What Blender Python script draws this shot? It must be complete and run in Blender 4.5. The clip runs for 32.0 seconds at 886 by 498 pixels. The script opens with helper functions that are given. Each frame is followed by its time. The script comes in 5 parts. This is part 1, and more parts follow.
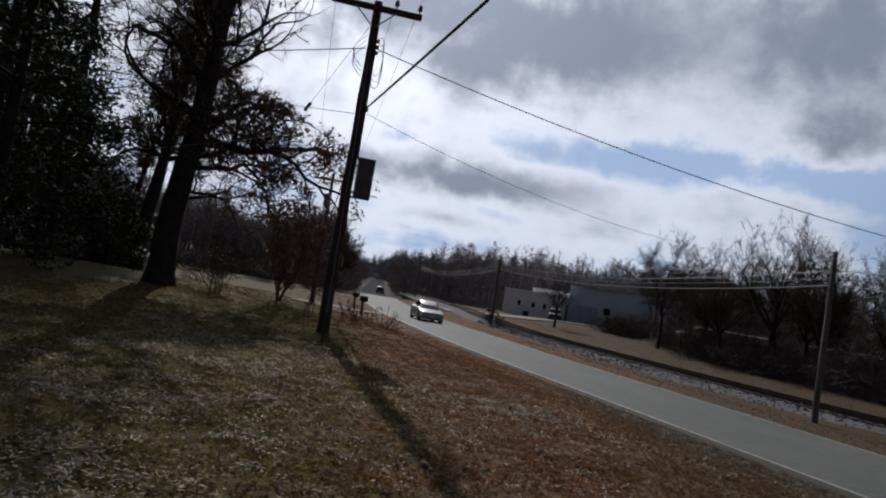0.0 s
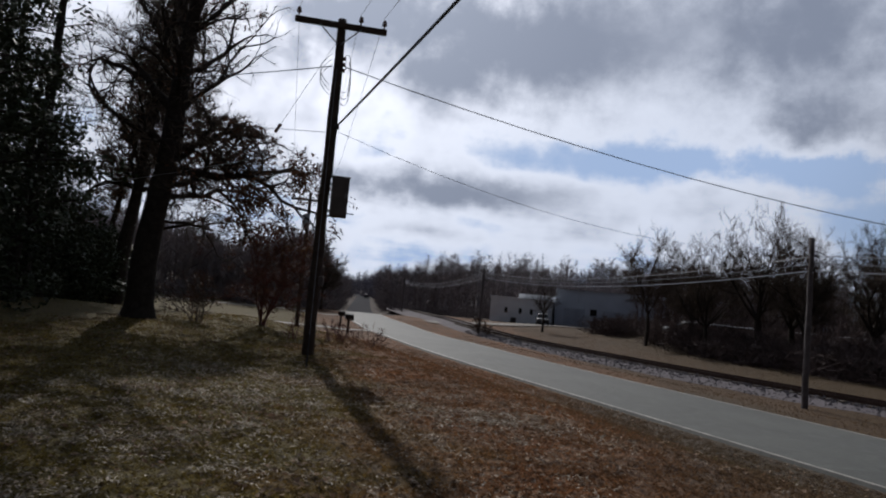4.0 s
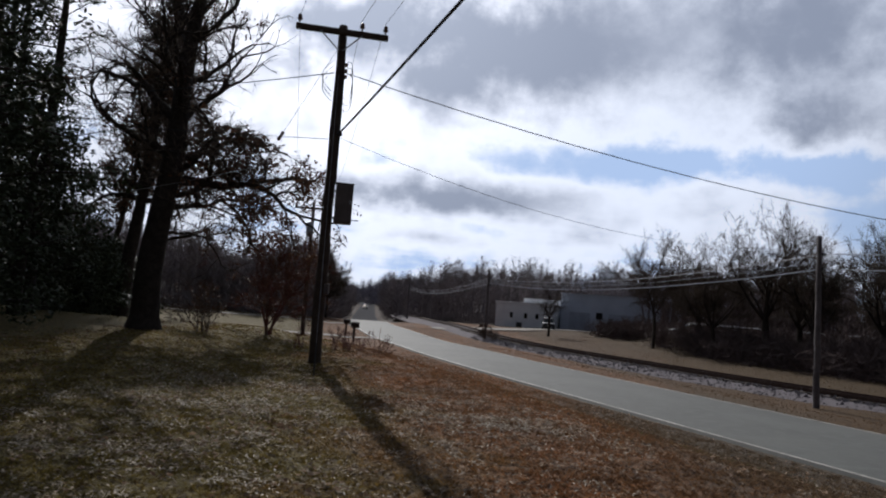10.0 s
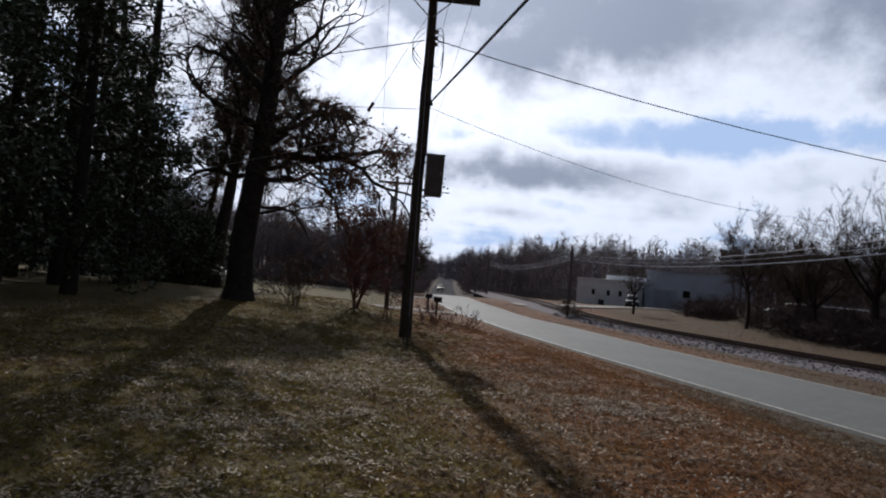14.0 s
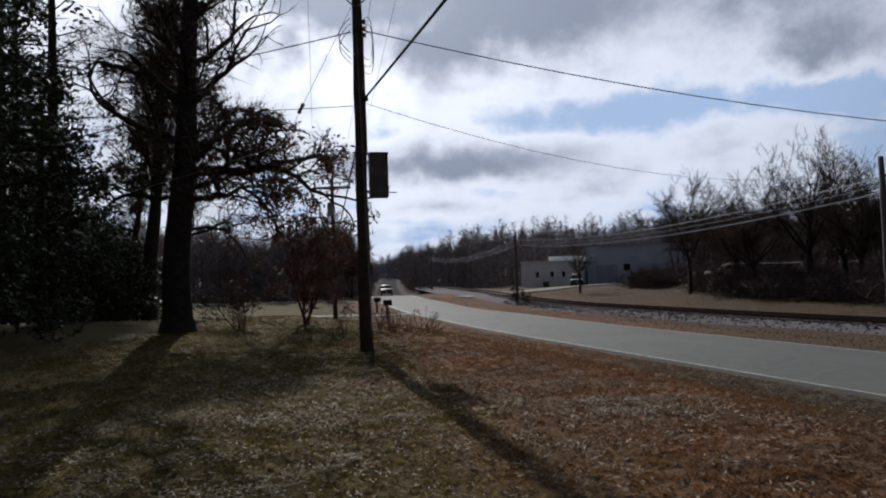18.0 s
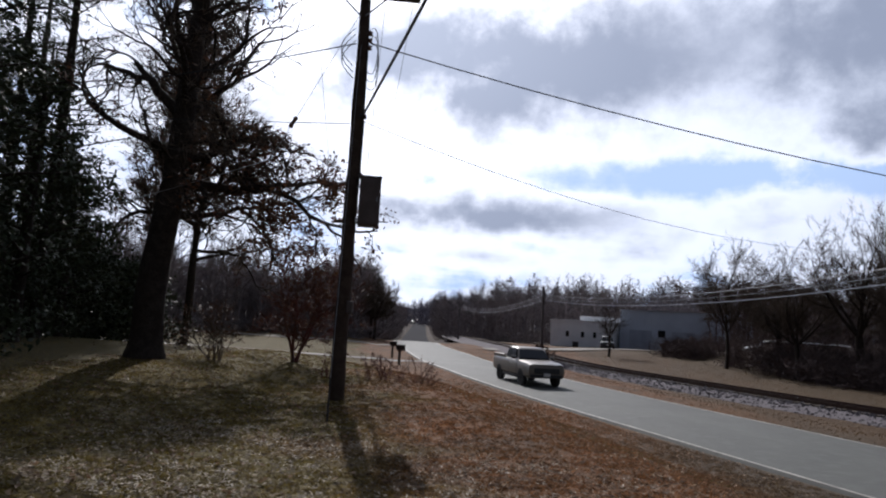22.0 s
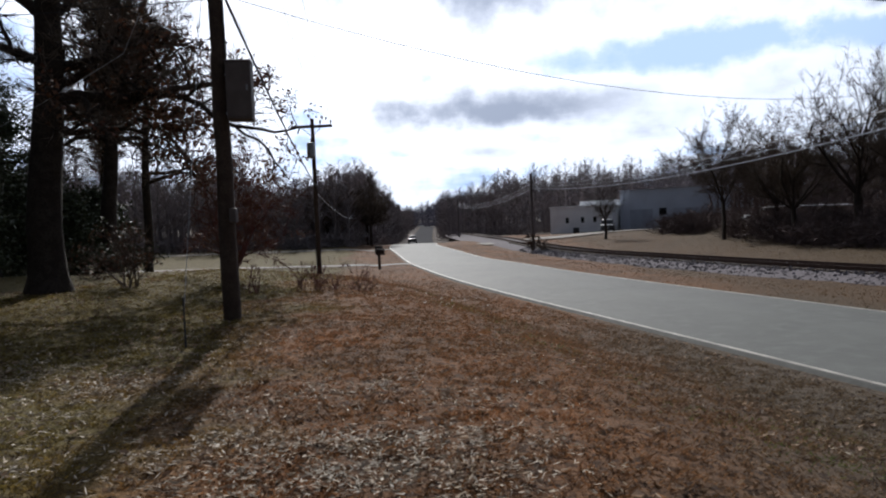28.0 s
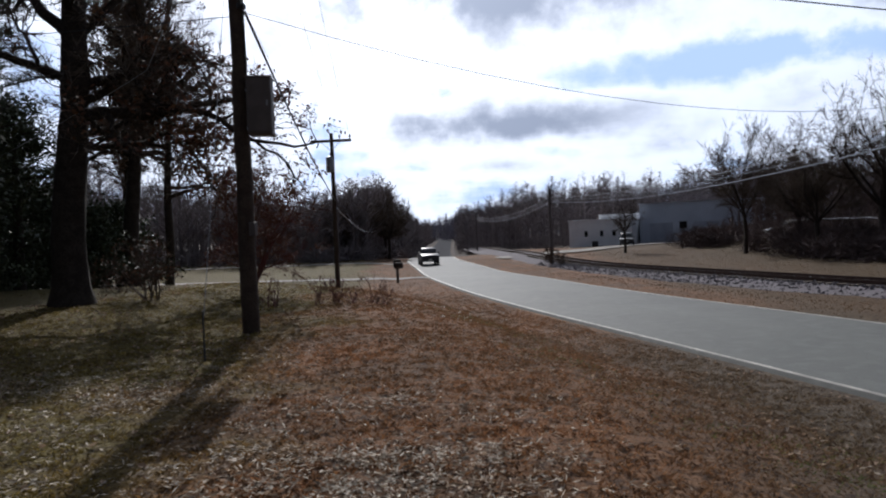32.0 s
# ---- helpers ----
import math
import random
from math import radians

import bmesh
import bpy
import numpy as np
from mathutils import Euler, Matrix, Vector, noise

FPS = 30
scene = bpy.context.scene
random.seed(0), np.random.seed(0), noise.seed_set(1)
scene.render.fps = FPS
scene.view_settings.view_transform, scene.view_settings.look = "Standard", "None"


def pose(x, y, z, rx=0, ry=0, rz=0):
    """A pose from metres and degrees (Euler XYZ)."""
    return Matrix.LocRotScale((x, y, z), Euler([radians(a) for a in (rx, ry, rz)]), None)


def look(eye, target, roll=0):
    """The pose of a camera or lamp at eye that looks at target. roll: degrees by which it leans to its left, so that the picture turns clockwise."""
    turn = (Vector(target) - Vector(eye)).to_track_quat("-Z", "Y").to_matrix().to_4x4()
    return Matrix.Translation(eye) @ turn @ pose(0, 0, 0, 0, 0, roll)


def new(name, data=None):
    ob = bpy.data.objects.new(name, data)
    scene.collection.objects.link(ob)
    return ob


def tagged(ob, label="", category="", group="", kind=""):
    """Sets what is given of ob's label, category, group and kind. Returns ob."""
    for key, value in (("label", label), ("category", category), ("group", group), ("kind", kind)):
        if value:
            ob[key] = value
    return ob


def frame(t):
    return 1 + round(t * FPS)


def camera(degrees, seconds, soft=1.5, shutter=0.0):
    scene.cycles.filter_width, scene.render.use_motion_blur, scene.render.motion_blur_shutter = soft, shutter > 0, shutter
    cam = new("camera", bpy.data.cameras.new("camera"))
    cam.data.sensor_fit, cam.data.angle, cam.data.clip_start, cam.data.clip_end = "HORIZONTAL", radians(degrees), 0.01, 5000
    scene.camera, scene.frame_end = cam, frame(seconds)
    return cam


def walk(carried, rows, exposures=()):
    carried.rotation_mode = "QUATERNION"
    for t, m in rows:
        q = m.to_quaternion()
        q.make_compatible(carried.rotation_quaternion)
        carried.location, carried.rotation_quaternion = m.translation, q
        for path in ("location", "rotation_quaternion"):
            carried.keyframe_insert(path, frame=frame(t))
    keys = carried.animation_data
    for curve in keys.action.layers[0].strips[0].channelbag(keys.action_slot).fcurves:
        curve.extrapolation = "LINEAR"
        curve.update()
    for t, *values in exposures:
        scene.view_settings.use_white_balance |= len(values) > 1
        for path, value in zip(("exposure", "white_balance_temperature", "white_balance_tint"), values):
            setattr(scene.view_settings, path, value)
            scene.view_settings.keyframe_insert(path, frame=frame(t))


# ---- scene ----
cam = camera(67.4, 32.0, soft=2.1)
PATH = [
    (0, (0.078, 0.551, 1.703), (0.043, 2.548, 1.818), 9.3),
    (0.5, (0.074, 0.553, 1.712), (0.090, 2.550, 1.833), 9.2),
    (1, (0.078, 0.559, 1.715), (0.111, 2.554, 1.846), 8.3),
    (1.5, (0.091, 0.570, 1.721), (0.107, 2.567, 1.837), 7.4),
    (2, (0.101, 0.582, 1.721), (0.144, 2.578, 1.848), 7.2),
    (2.5, (0.100, 0.584, 1.726), (0.162, 2.579, 1.845), 6.9),
    (3, (0.126, 0.558, 1.722), (0.146, 2.555, 1.827), 6.5),
    (3.5, (0.173, 0.580, 1.728), (0.194, 2.574, 1.878), 5.5),
    (5.5, (0.138, 0.716, 1.675), (0.118, 2.710, 1.836), 5.0),
    (6, (0.139, 0.702, 1.660), (0.134, 2.697, 1.811), 5.0),
    (6.5, (0.114, 0.724, 1.691), (0.120, 2.719, 1.847), 5.0),
    (7, (0.111, 0.732, 1.689), (0.124, 2.725, 1.855), 5.2),
    (7.5, (0.097, 0.740, 1.681), (0.106, 2.734, 1.838), 5.0),
    (8, (0.122, 0.736, 1.689), (0.126, 2.730, 1.845), 4.7),
    (8.5, (0.112, 0.726, 1.683), (0.103, 2.720, 1.835), 4.4),
    (9, (0.131, 0.716, 1.704), (0.131, 2.710, 1.859), 4.7),
    (9.5, (0.109, 0.729, 1.692), (0.111, 2.724, 1.847), 4.6),
    (10, (0.117, 0.740, 1.694), (0.114, 2.733, 1.869), 4.2),
    (10.5, (0.116, 0.747, 1.682), (0.121, 2.741, 1.847), 3.9),
    (11, (0.140, 0.704, 1.696), (0.157, 2.698, 1.850), 4.1),
    (11.5, (0.133, 0.714, 1.681), (0.159, 2.709, 1.825), 4.1),
    (12, (0.191, 0.667, 1.693), (0.209, 2.662, 1.845), 4.2),
    (12.5, (0.120, 0.708, 1.684), (0.063, 2.702, 1.836), 4.0),
    (13, (0.005, 0.813, 1.678), (-0.166, 2.803, 1.792), 2.5),
    (13.5, (-0.114, 1.010, 1.656), (-0.347, 2.995, 1.714), 5.3),
    (15.5, (-0.662, 1.973, 1.638), (-0.861, 3.950, 1.870), 2.4),
    (16, (-0.670, 2.145, 1.718), (-0.797, 4.127, 1.957), 1.8),
    (16.5, (-0.726, 2.202, 1.720), (-0.568, 4.172, 2.022), -0.5),
    (17, (-0.734, 2.223, 1.717), (-0.613, 4.202, 1.975), -2.0),
    (17.5, (-0.763, 2.221, 1.702), (-0.771, 4.212, 1.887), -0.9),
    (18, (-0.751, 2.237, 1.765), (-0.796, 4.234, 1.844), -1.9),
    (18.5, (-0.716, 2.359, 1.716), (-0.871, 4.351, 1.635), -0.3),
    (19, (-0.703, 2.543, 1.690), (-1.081, 4.495, 1.473), 2.8),
    (19.5, (-0.741, 2.827, 1.713), (-0.900, 4.820, 1.653), -0.9),
    (20, (-0.668, 3.050, 1.730), (-0.731, 5.048, 1.770), -1.3),
    (20.5, (-0.503, 3.112, 1.676), (-0.830, 5.085, 1.658), 1.8),
    (21, (-0.296, 3.361, 1.708), (-0.525, 5.347, 1.683), -1.0),
    (21.3, (-0.202, 3.626, 1.663), (-0.313, 5.622, 1.734), 0.2),
    (21.5, (-0.164, 3.805, 1.696), (-0.101, 5.804, 1.726), 0.9),
    (22, (0.123, 4.240, 1.728), (-0.035, 6.221, 1.951), 3.4),
    (22.4, (0.375, 4.460, 1.742), (0.175, 6.434, 1.900), 1.9),
    (22.5, (0.428, 4.500, 1.738), (0.185, 6.474, 1.880), 1.8),
    (22.6, (0.481, 4.527, 1.729), (0.129, 6.492, 1.853), 1.8),
    (22.8, (0.570, 4.556, 1.702), (0.256, 6.531, 1.761), 1.9),
    (23, (0.658, 4.585, 1.675), (0.344, 6.559, 1.638), 2.0),
    (23.5, (1.020, 4.795, 1.506), (0.878, 6.782, 1.328), -4.2),
    (24, (1.215, 5.344, 1.530), (0.995, 7.310, 1.234), -1.6),
    (24.5, (1.218, 5.954, 1.530), (1.150, 7.947, 1.376), 0.0),
    (26.5, (2.069, 6.024, 1.635), (1.870, 8.010, 1.518), -1.5),
    (27, (2.070, 6.083, 1.640), (1.905, 8.073, 1.535), -2.0),
    (27.5, (2.074, 6.122, 1.640), (1.910, 8.112, 1.541), -2.2),
    (28, (2.076, 6.149, 1.639), (1.891, 8.139, 1.563), -2.4),
    (28.5, (2.073, 6.151, 1.632), (1.886, 8.141, 1.569), -2.7),
    (29, (2.073, 6.143, 1.644), (1.883, 8.132, 1.580), -2.8),
    (29.5, (2.077, 6.161, 1.643), (1.880, 8.150, 1.586), -2.9),
    (30, (2.075, 6.156, 1.641), (1.878, 8.145, 1.587), -3.1),
    (30.5, (2.075, 6.137, 1.639), (1.877, 8.126, 1.595), -2.5),
    (31, (2.072, 6.148, 1.642), (1.863, 8.137, 1.610), -2.9),
    (31.5, (2.078, 6.164, 1.640), (1.860, 8.152, 1.618), -3.0),
    (32, (2.077, 6.170, 1.642), (1.839, 8.156, 1.609), -2.4),
]
walk(cam, [(t, look(eye, target, roll)) for t, eye, target, roll in PATH],
     exposures=[(0.0, -0.78, 6040, 13), (6.5, -0.68, 6040, 13), (8.0, -0.42, 6040, 13), (10.0, -0.48, 6020, 13), (12.5, -0.47, 5990, 13), (15.5, -0.56, 5970, 14), (16.0, -0.66, 5950, 15), (17.0, -0.8, 5950, 15), (18.0, -0.64, 6040, 13), (19.0, -0.6, 6090, 11), (20.0, -0.18, 5940, 16), (21.0, -0.22, 6040, 13), (22.0, -0.23, 5940, 15), (23.0, -0.43, 6040, 12), (24.0, -0.36, 6140, 10), (25.0, -0.28, 6090, 11), (26.5, -0.08, 6010, 12), (27.2, -0.06, 6010, 12), (29.0, -0.14, 5950, 12), (32.0, -0.2, 5860, 13)])

# ---- light ----
SUN_EL, SUN_AZ = radians(33.2), radians(-15.7)          # azimuth from +y towards +x
SUN_DIR = Vector((math.sin(SUN_AZ) * math.cos(SUN_EL), math.cos(SUN_AZ) * math.cos(SUN_EL), math.sin(SUN_EL)))
sun = new("sun", bpy.data.lights.new("sun", "SUN"))
sun.data.energy, sun.data.angle, sun.data.color = 5.0, radians(0.55), (1.0, 0.93, 0.82)
sun.matrix_world = look((0, 0, 60), Vector((0, 0, 60)) - SUN_DIR)


class Nodes:
    """Short hand for node trees."""
    def __init__(self, tree):
        self.t = tree
        self.t.nodes.clear()

    def add(self, kind, props=(), **inputs):
        n = self.t.nodes.new(kind)
        for k, v in dict(props).items():
            if k == "operation": n.operation = v
            elif k == "blend_type": n.blend_type = v
            elif k == "data_type": n.data_type = v
            elif k == "interpolation": n.interpolation_type = v
            elif k == "noise_dimensions": n.noise_dimensions = v
            elif k == "feature": n.feature = v
        for k, v in inputs.items():
            key = int(k[1:]) if k[0] == "i" and k[1:].isdigit() else k.replace("_", " ")
            sock = n.inputs[key]
            if isinstance(v, bpy.types.NodeSocket): self.t.links.new(v, sock)
            else: sock.default_value = v
        return n

    def math(self, op, a, b=0.0, c=0.0):
        return self.add("ShaderNodeMath", {"operation": op}, i0=a, i1=b, i2=c).outputs[0]

    def mix(self, f, a, b):
        n = self.t.nodes.new("ShaderNodeMix")
        n.data_type = "RGBA"
        for sock, v in ((n.inputs[0], f), (n.inputs[6], a), (n.inputs[7], b)):
            if isinstance(v, bpy.types.NodeSocket): self.t.links.new(v, sock)
            else: sock.default_value = v if not isinstance(v, tuple) or len(v) == 4 else (*v, 1)
        return n.outputs[2]

    def ramp(self, fac, lo, hi):
        n = self.add("ShaderNodeMapRange", {"interpolation": "SMOOTHSTEP"}, Value=fac, From_Min=lo, From_Max=hi)
        return n.outputs[0]

    def noise(self, vec, scale, detail=4.0, rough=0.55, out=0):
        return self.add("ShaderNodeTexNoise", Vector=vec, Scale=scale, Detail=detail, Roughness=rough).outputs[out]


def dir_of(az, el):
    az, el = radians(az), radians(el)
    return Vector((math.sin(az) * math.cos(el), math.cos(az) * math.cos(el), math.sin(el)))


world = bpy.data.worlds.new("sky")
scene.world = world
world.use_nodes = True
W = Nodes(world.node_tree)
sky = W.add("ShaderNodeTexSky")
sky.sky_type, sky.sun_disc, sky.sun_elevation, sky.sun_rotation = "NISHITA", False, SUN_EL, SUN_AZ
sky.air_density, sky.dust_density, sky.ozone_density = 1.0, 1.5, 1.0
gen = W.add("ShaderNodeTexCoord").outputs["Generated"]
sep = W.add("ShaderNodeSeparateXYZ", Vector=gen)
up = W.math("ADD", W.math("MAXIMUM", sep.outputs[2], 0.0), 0.14)
flat = W.add("ShaderNodeCombineXYZ", X=W.math("DIVIDE", sep.outputs[0], up), Y=W.math("DIVIDE", sep.outputs[1], up), Z=0.0).outputs[0]
n_big = W.noise(flat, 1.15, 7.0, 0.55)
n_mid = W.noise(gen, 8.0, 8.0, 0.58)
n_edge = W.noise(gen, 17.0, 8.0, 0.60)
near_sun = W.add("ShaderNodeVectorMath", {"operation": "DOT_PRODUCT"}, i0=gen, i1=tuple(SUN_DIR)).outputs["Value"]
cover = W.math("ADD", W.math("MULTIPLY", n_big, 0.55), W.math("MULTIPLY", n_mid, 0.65))
cover = W.math("SUBTRACT", cover, 0.08)
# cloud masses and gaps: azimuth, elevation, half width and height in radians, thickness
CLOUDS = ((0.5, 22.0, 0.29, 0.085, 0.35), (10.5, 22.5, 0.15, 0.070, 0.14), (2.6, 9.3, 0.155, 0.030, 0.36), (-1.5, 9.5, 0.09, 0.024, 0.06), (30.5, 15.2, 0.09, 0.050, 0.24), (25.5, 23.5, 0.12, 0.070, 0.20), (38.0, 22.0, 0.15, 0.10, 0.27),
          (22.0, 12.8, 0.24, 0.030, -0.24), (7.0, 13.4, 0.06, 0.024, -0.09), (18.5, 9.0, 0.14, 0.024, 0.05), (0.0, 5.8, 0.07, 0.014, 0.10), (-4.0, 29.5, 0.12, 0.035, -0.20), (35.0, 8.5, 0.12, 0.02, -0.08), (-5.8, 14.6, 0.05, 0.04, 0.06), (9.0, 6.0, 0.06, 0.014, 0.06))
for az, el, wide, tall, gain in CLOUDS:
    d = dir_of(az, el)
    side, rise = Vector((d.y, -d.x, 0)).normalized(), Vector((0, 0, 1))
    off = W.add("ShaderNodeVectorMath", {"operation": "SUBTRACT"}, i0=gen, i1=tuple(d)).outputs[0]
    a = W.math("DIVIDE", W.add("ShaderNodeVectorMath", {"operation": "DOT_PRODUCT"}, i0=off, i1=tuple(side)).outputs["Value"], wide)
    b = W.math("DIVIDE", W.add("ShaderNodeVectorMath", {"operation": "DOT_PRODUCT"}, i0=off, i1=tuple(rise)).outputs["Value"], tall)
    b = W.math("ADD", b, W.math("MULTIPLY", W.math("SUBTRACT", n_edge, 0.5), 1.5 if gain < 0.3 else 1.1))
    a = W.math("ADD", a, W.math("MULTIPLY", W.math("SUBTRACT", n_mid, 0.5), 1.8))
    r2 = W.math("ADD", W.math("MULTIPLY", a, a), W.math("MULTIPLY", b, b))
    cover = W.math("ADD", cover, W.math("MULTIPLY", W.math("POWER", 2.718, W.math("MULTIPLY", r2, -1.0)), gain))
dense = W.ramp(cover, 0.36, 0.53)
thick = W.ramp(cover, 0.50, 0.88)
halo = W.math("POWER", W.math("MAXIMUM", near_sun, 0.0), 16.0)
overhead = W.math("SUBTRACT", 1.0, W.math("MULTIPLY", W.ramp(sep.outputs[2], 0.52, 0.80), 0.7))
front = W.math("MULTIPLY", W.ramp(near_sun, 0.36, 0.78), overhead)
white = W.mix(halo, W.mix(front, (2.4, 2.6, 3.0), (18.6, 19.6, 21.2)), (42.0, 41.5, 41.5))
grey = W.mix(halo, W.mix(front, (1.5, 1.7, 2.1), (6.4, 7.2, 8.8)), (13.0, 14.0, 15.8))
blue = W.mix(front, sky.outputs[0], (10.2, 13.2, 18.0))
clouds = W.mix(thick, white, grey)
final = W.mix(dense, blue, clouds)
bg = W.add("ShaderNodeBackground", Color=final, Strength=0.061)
W.t.links.new(bg.outputs[0], W.add("ShaderNodeOutputWorld").inputs[0])


# ---- materials ----
def finish(N, b, col, thin):
    """Ends a material; thin: the share of light that passes through blades and leaves."""
    out = b.outputs[0]
    if thin:
        through_leaf = N.add("ShaderNodeBsdfTranslucent", Color=col)
        out = N.add("ShaderNodeMixShader", Fac=thin, i1=b.outputs[0], i2=through_leaf.outputs[0]).outputs[0]
    N.t.links.new(out, N.add("ShaderNodeOutputMaterial").inputs[0])


def material(name, base, alt=None, scale=3.0, rough=0.8, metal=0.0, bump=0.0, bump_scale=30.0, detail=5.0, alt2=None, spec=0.4, per_object=0.0, per_island=0.0, lo=0.35, hi=0.65, coat=0.0, thin=0.0):
    """Two colours mixed at a large scale, a third at a small one, with fine relief."""
    m = bpy.data.materials.new(name)
    m.use_nodes = True
    N = Nodes(m.node_tree)
    pos = N.add("ShaderNodeTexCoord").outputs["Object"]
    col = (*base, 1)
    if alt:
        col = N.mix(N.ramp(N.noise(pos, scale, detail), lo, hi), col, (*alt, 1))
    if alt2:
        col = N.mix(N.ramp(N.noise(pos, scale * 7.3, detail), 0.45, 0.7), col, (*alt2, 1))
    rnd = N.add("ShaderNodeObjectInfo").outputs["Random"] if per_object else None
    if per_island:
        rnd, per_object = N.add("ShaderNodeNewGeometry").outputs["Random Per Island"], per_island
    if rnd:
        col = N.add("ShaderNodeHueSaturation", Color=col, Value=N.math("ADD", N.math("MULTIPLY", rnd, 2 * per_object), 1 - per_object)).outputs[0]
    b = N.add("ShaderNodeBsdfPrincipled", Base_Color=col, Roughness=rough, Metallic=metal, Coat_Weight=coat)
    b.inputs["Specular IOR Level"].default_value = spec
    if bump:
        h = N.add("ShaderNodeBump", Strength=bump, Distance=0.02, Height=N.noise(pos, bump_scale, 5.0))
        N.t.links.new(h.outputs[0], b.inputs["Normal"])
    finish(N, b, col, thin)
    return m


M = {}
def lawn_material(name, warm, warm2, green, dark, island=0.0, rough=0.95, bump=1.0, thin=0.0):
    """Winter lawn: rust-tan in the open, olive under the trees, with dark and pale flecks."""
    m = bpy.data.materials.new(name)
    m.use_nodes = True
    N = Nodes(m.node_tree)
    pos = N.add("ShaderNodeTexCoord").outputs["Object"]
    xyz = N.add("ShaderNodeSeparateXYZ", Vector=pos)
    col = N.mix(N.ramp(N.noise(pos, 0.55, 5.0), 0.35, 0.65), (*warm, 1), (*warm2, 1))
    lean = N.math("ADD", N.math("MULTIPLY", xyz.outputs[0], -0.24), N.math("MULTIPLY", N.noise(pos, 0.35, 4.0), 1.6))
    lean = N.math("ADD", lean, N.math("MULTIPLY", N.math("SUBTRACT", 13.0, xyz.outputs[1]), 0.05))
    col = N.mix(N.math("MULTIPLY", N.ramp(lean, 0.78, 1.42), 0.9), col, (*green, 1))
    east = N.math("ADD", xyz.outputs[0], N.math("MULTIPLY", N.noise(pos, 0.2, 4.0), 10.0))
    col = N.mix(N.math("MULTIPLY", N.ramp(east, 19.0, 27.0), 0.85), col, (green[0] * 0.74, green[1] * 0.67, green[2] * 0.95, 1))
    bank = N.ramp(N.math("ADD", xyz.outputs[0], N.math("MULTIPLY", N.noise(pos, 0.3, 4.0), 3.0)), 8.0, 13.0)
    col = N.mix(N.math("MULTIPLY", bank, 0.8), col, (warm2[0] * 0.64, warm2[1] * 0.80, warm2[2] * 0.78, 1))
    verge = N.math("ADD", xyz.outputs[0], N.math("MULTIPLY", N.noise(pos, 0.4, 4.0), 4.0))
    verge = N.math("MULTIPLY", N.ramp(verge, 3.6, 8.0), N.math("SUBTRACT", 1.0, N.ramp(xyz.outputs[0], 10.0, 12.0)))
    verge = N.math("MULTIPLY", verge, N.math("SUBTRACT", 1.0, N.ramp(xyz.outputs[1], 20.0, 30.0)))
    col = N.mix(N.math("MULTIPLY", verge, 0.85), col, (warm2[0] * 0.74, warm2[1] * 1.16, warm2[2] * 1.65, 1))
    col = N.mix(N.math("MULTIPLY", N.ramp(N.noise(pos, 11.0, 6.0, 0.65), 0.46, 0.60), 0.8), col, (*dark, 1))
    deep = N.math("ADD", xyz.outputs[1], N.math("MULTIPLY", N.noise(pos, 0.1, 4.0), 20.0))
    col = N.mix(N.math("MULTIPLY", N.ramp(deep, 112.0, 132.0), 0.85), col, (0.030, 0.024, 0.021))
    if island:
        r = N.add("ShaderNodeNewGeometry").outputs["Random Per Island"]
        col = N.add("ShaderNodeHueSaturation", Color=col, Value=N.math("ADD", N.math("MULTIPLY", r, 2 * island), 1 - island)).outputs[0]
    b = N.add("ShaderNodeBsdfPrincipled", Base_Color=col, Roughness=rough)
    b.inputs["Specular IOR Level"].default_value = 0.15
    if bump:
        h = N.add("ShaderNodeBump", Strength=bump, Distance=0.06, Height=N.noise(pos, 13.0, 7.0, 0.62))
        N.t.links.new(h.outputs[0], b.inputs["Normal"])
    finish(N, b, col, thin)
    return m


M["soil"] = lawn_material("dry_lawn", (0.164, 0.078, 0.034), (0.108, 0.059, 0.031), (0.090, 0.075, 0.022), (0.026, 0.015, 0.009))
M["asphalt"] = material("worn_asphalt", (0.082, 0.085, 0.078), (0.066, 0.069, 0.064), 0.35, 0.78, 0, 0.25, 60, 6.0, (0.090, 0.094, 0.087), 0.30)
M["asphalt_dark"] = material("dark_asphalt", (0.040, 0.041, 0.047), (0.032, 0.033, 0.038), 0.3, 1.0, 0, 0.2, 50, 6.0, None, 0.03)
M["line"] = material("road_paint", (0.36, 0.345, 0.30), (0.20, 0.19, 0.165), 2.5, 0.7, 0, 0.1, 40)
M["gravel"] = material("ballast_stone", (0.125, 0.113, 0.121), (0.095, 0.085, 0.092), 5.0, 0.95, 0, 0.7, 9, 6.0, (0.165, 0.150, 0.155), 0.1, per_island=0.35)
M["concrete"] = material("drive_concrete", (0.19, 0.17, 0.15), (0.13, 0.11, 0.09), 0.8, 0.9, 0, 0.3, 25)
M["rail"] = material("rail_steel", (0.040, 0.026, 0.021), (0.060, 0.038, 0.030), 6, 0.85, 0.0, 0.2, 40, spec=0.1)
M["tie"] = material("rail_tie_wood", (0.06, 0.045, 0.035), (0.10, 0.08, 0.06), 4, 0.9, 0, 0.5, 30)
M["pole"] = material("creosote_wood", (0.050, 0.035, 0.028), (0.075, 0.055, 0.042), 5, 0.9, 0, 0.5, 35, 5.0, (0.035, 0.025, 0.02), 0.2)
M["steel"] = material("galvanised_steel", (0.30, 0.31, 0.32), (0.22, 0.22, 0.23), 8, 0.5, 0.7, 0.1, 50)
M["cabinet"] = material("cabinet_paint", (0.105, 0.085, 0.080), (0.080, 0.065, 0.060), 3, 0.7, 0.0, 0.12, 30)
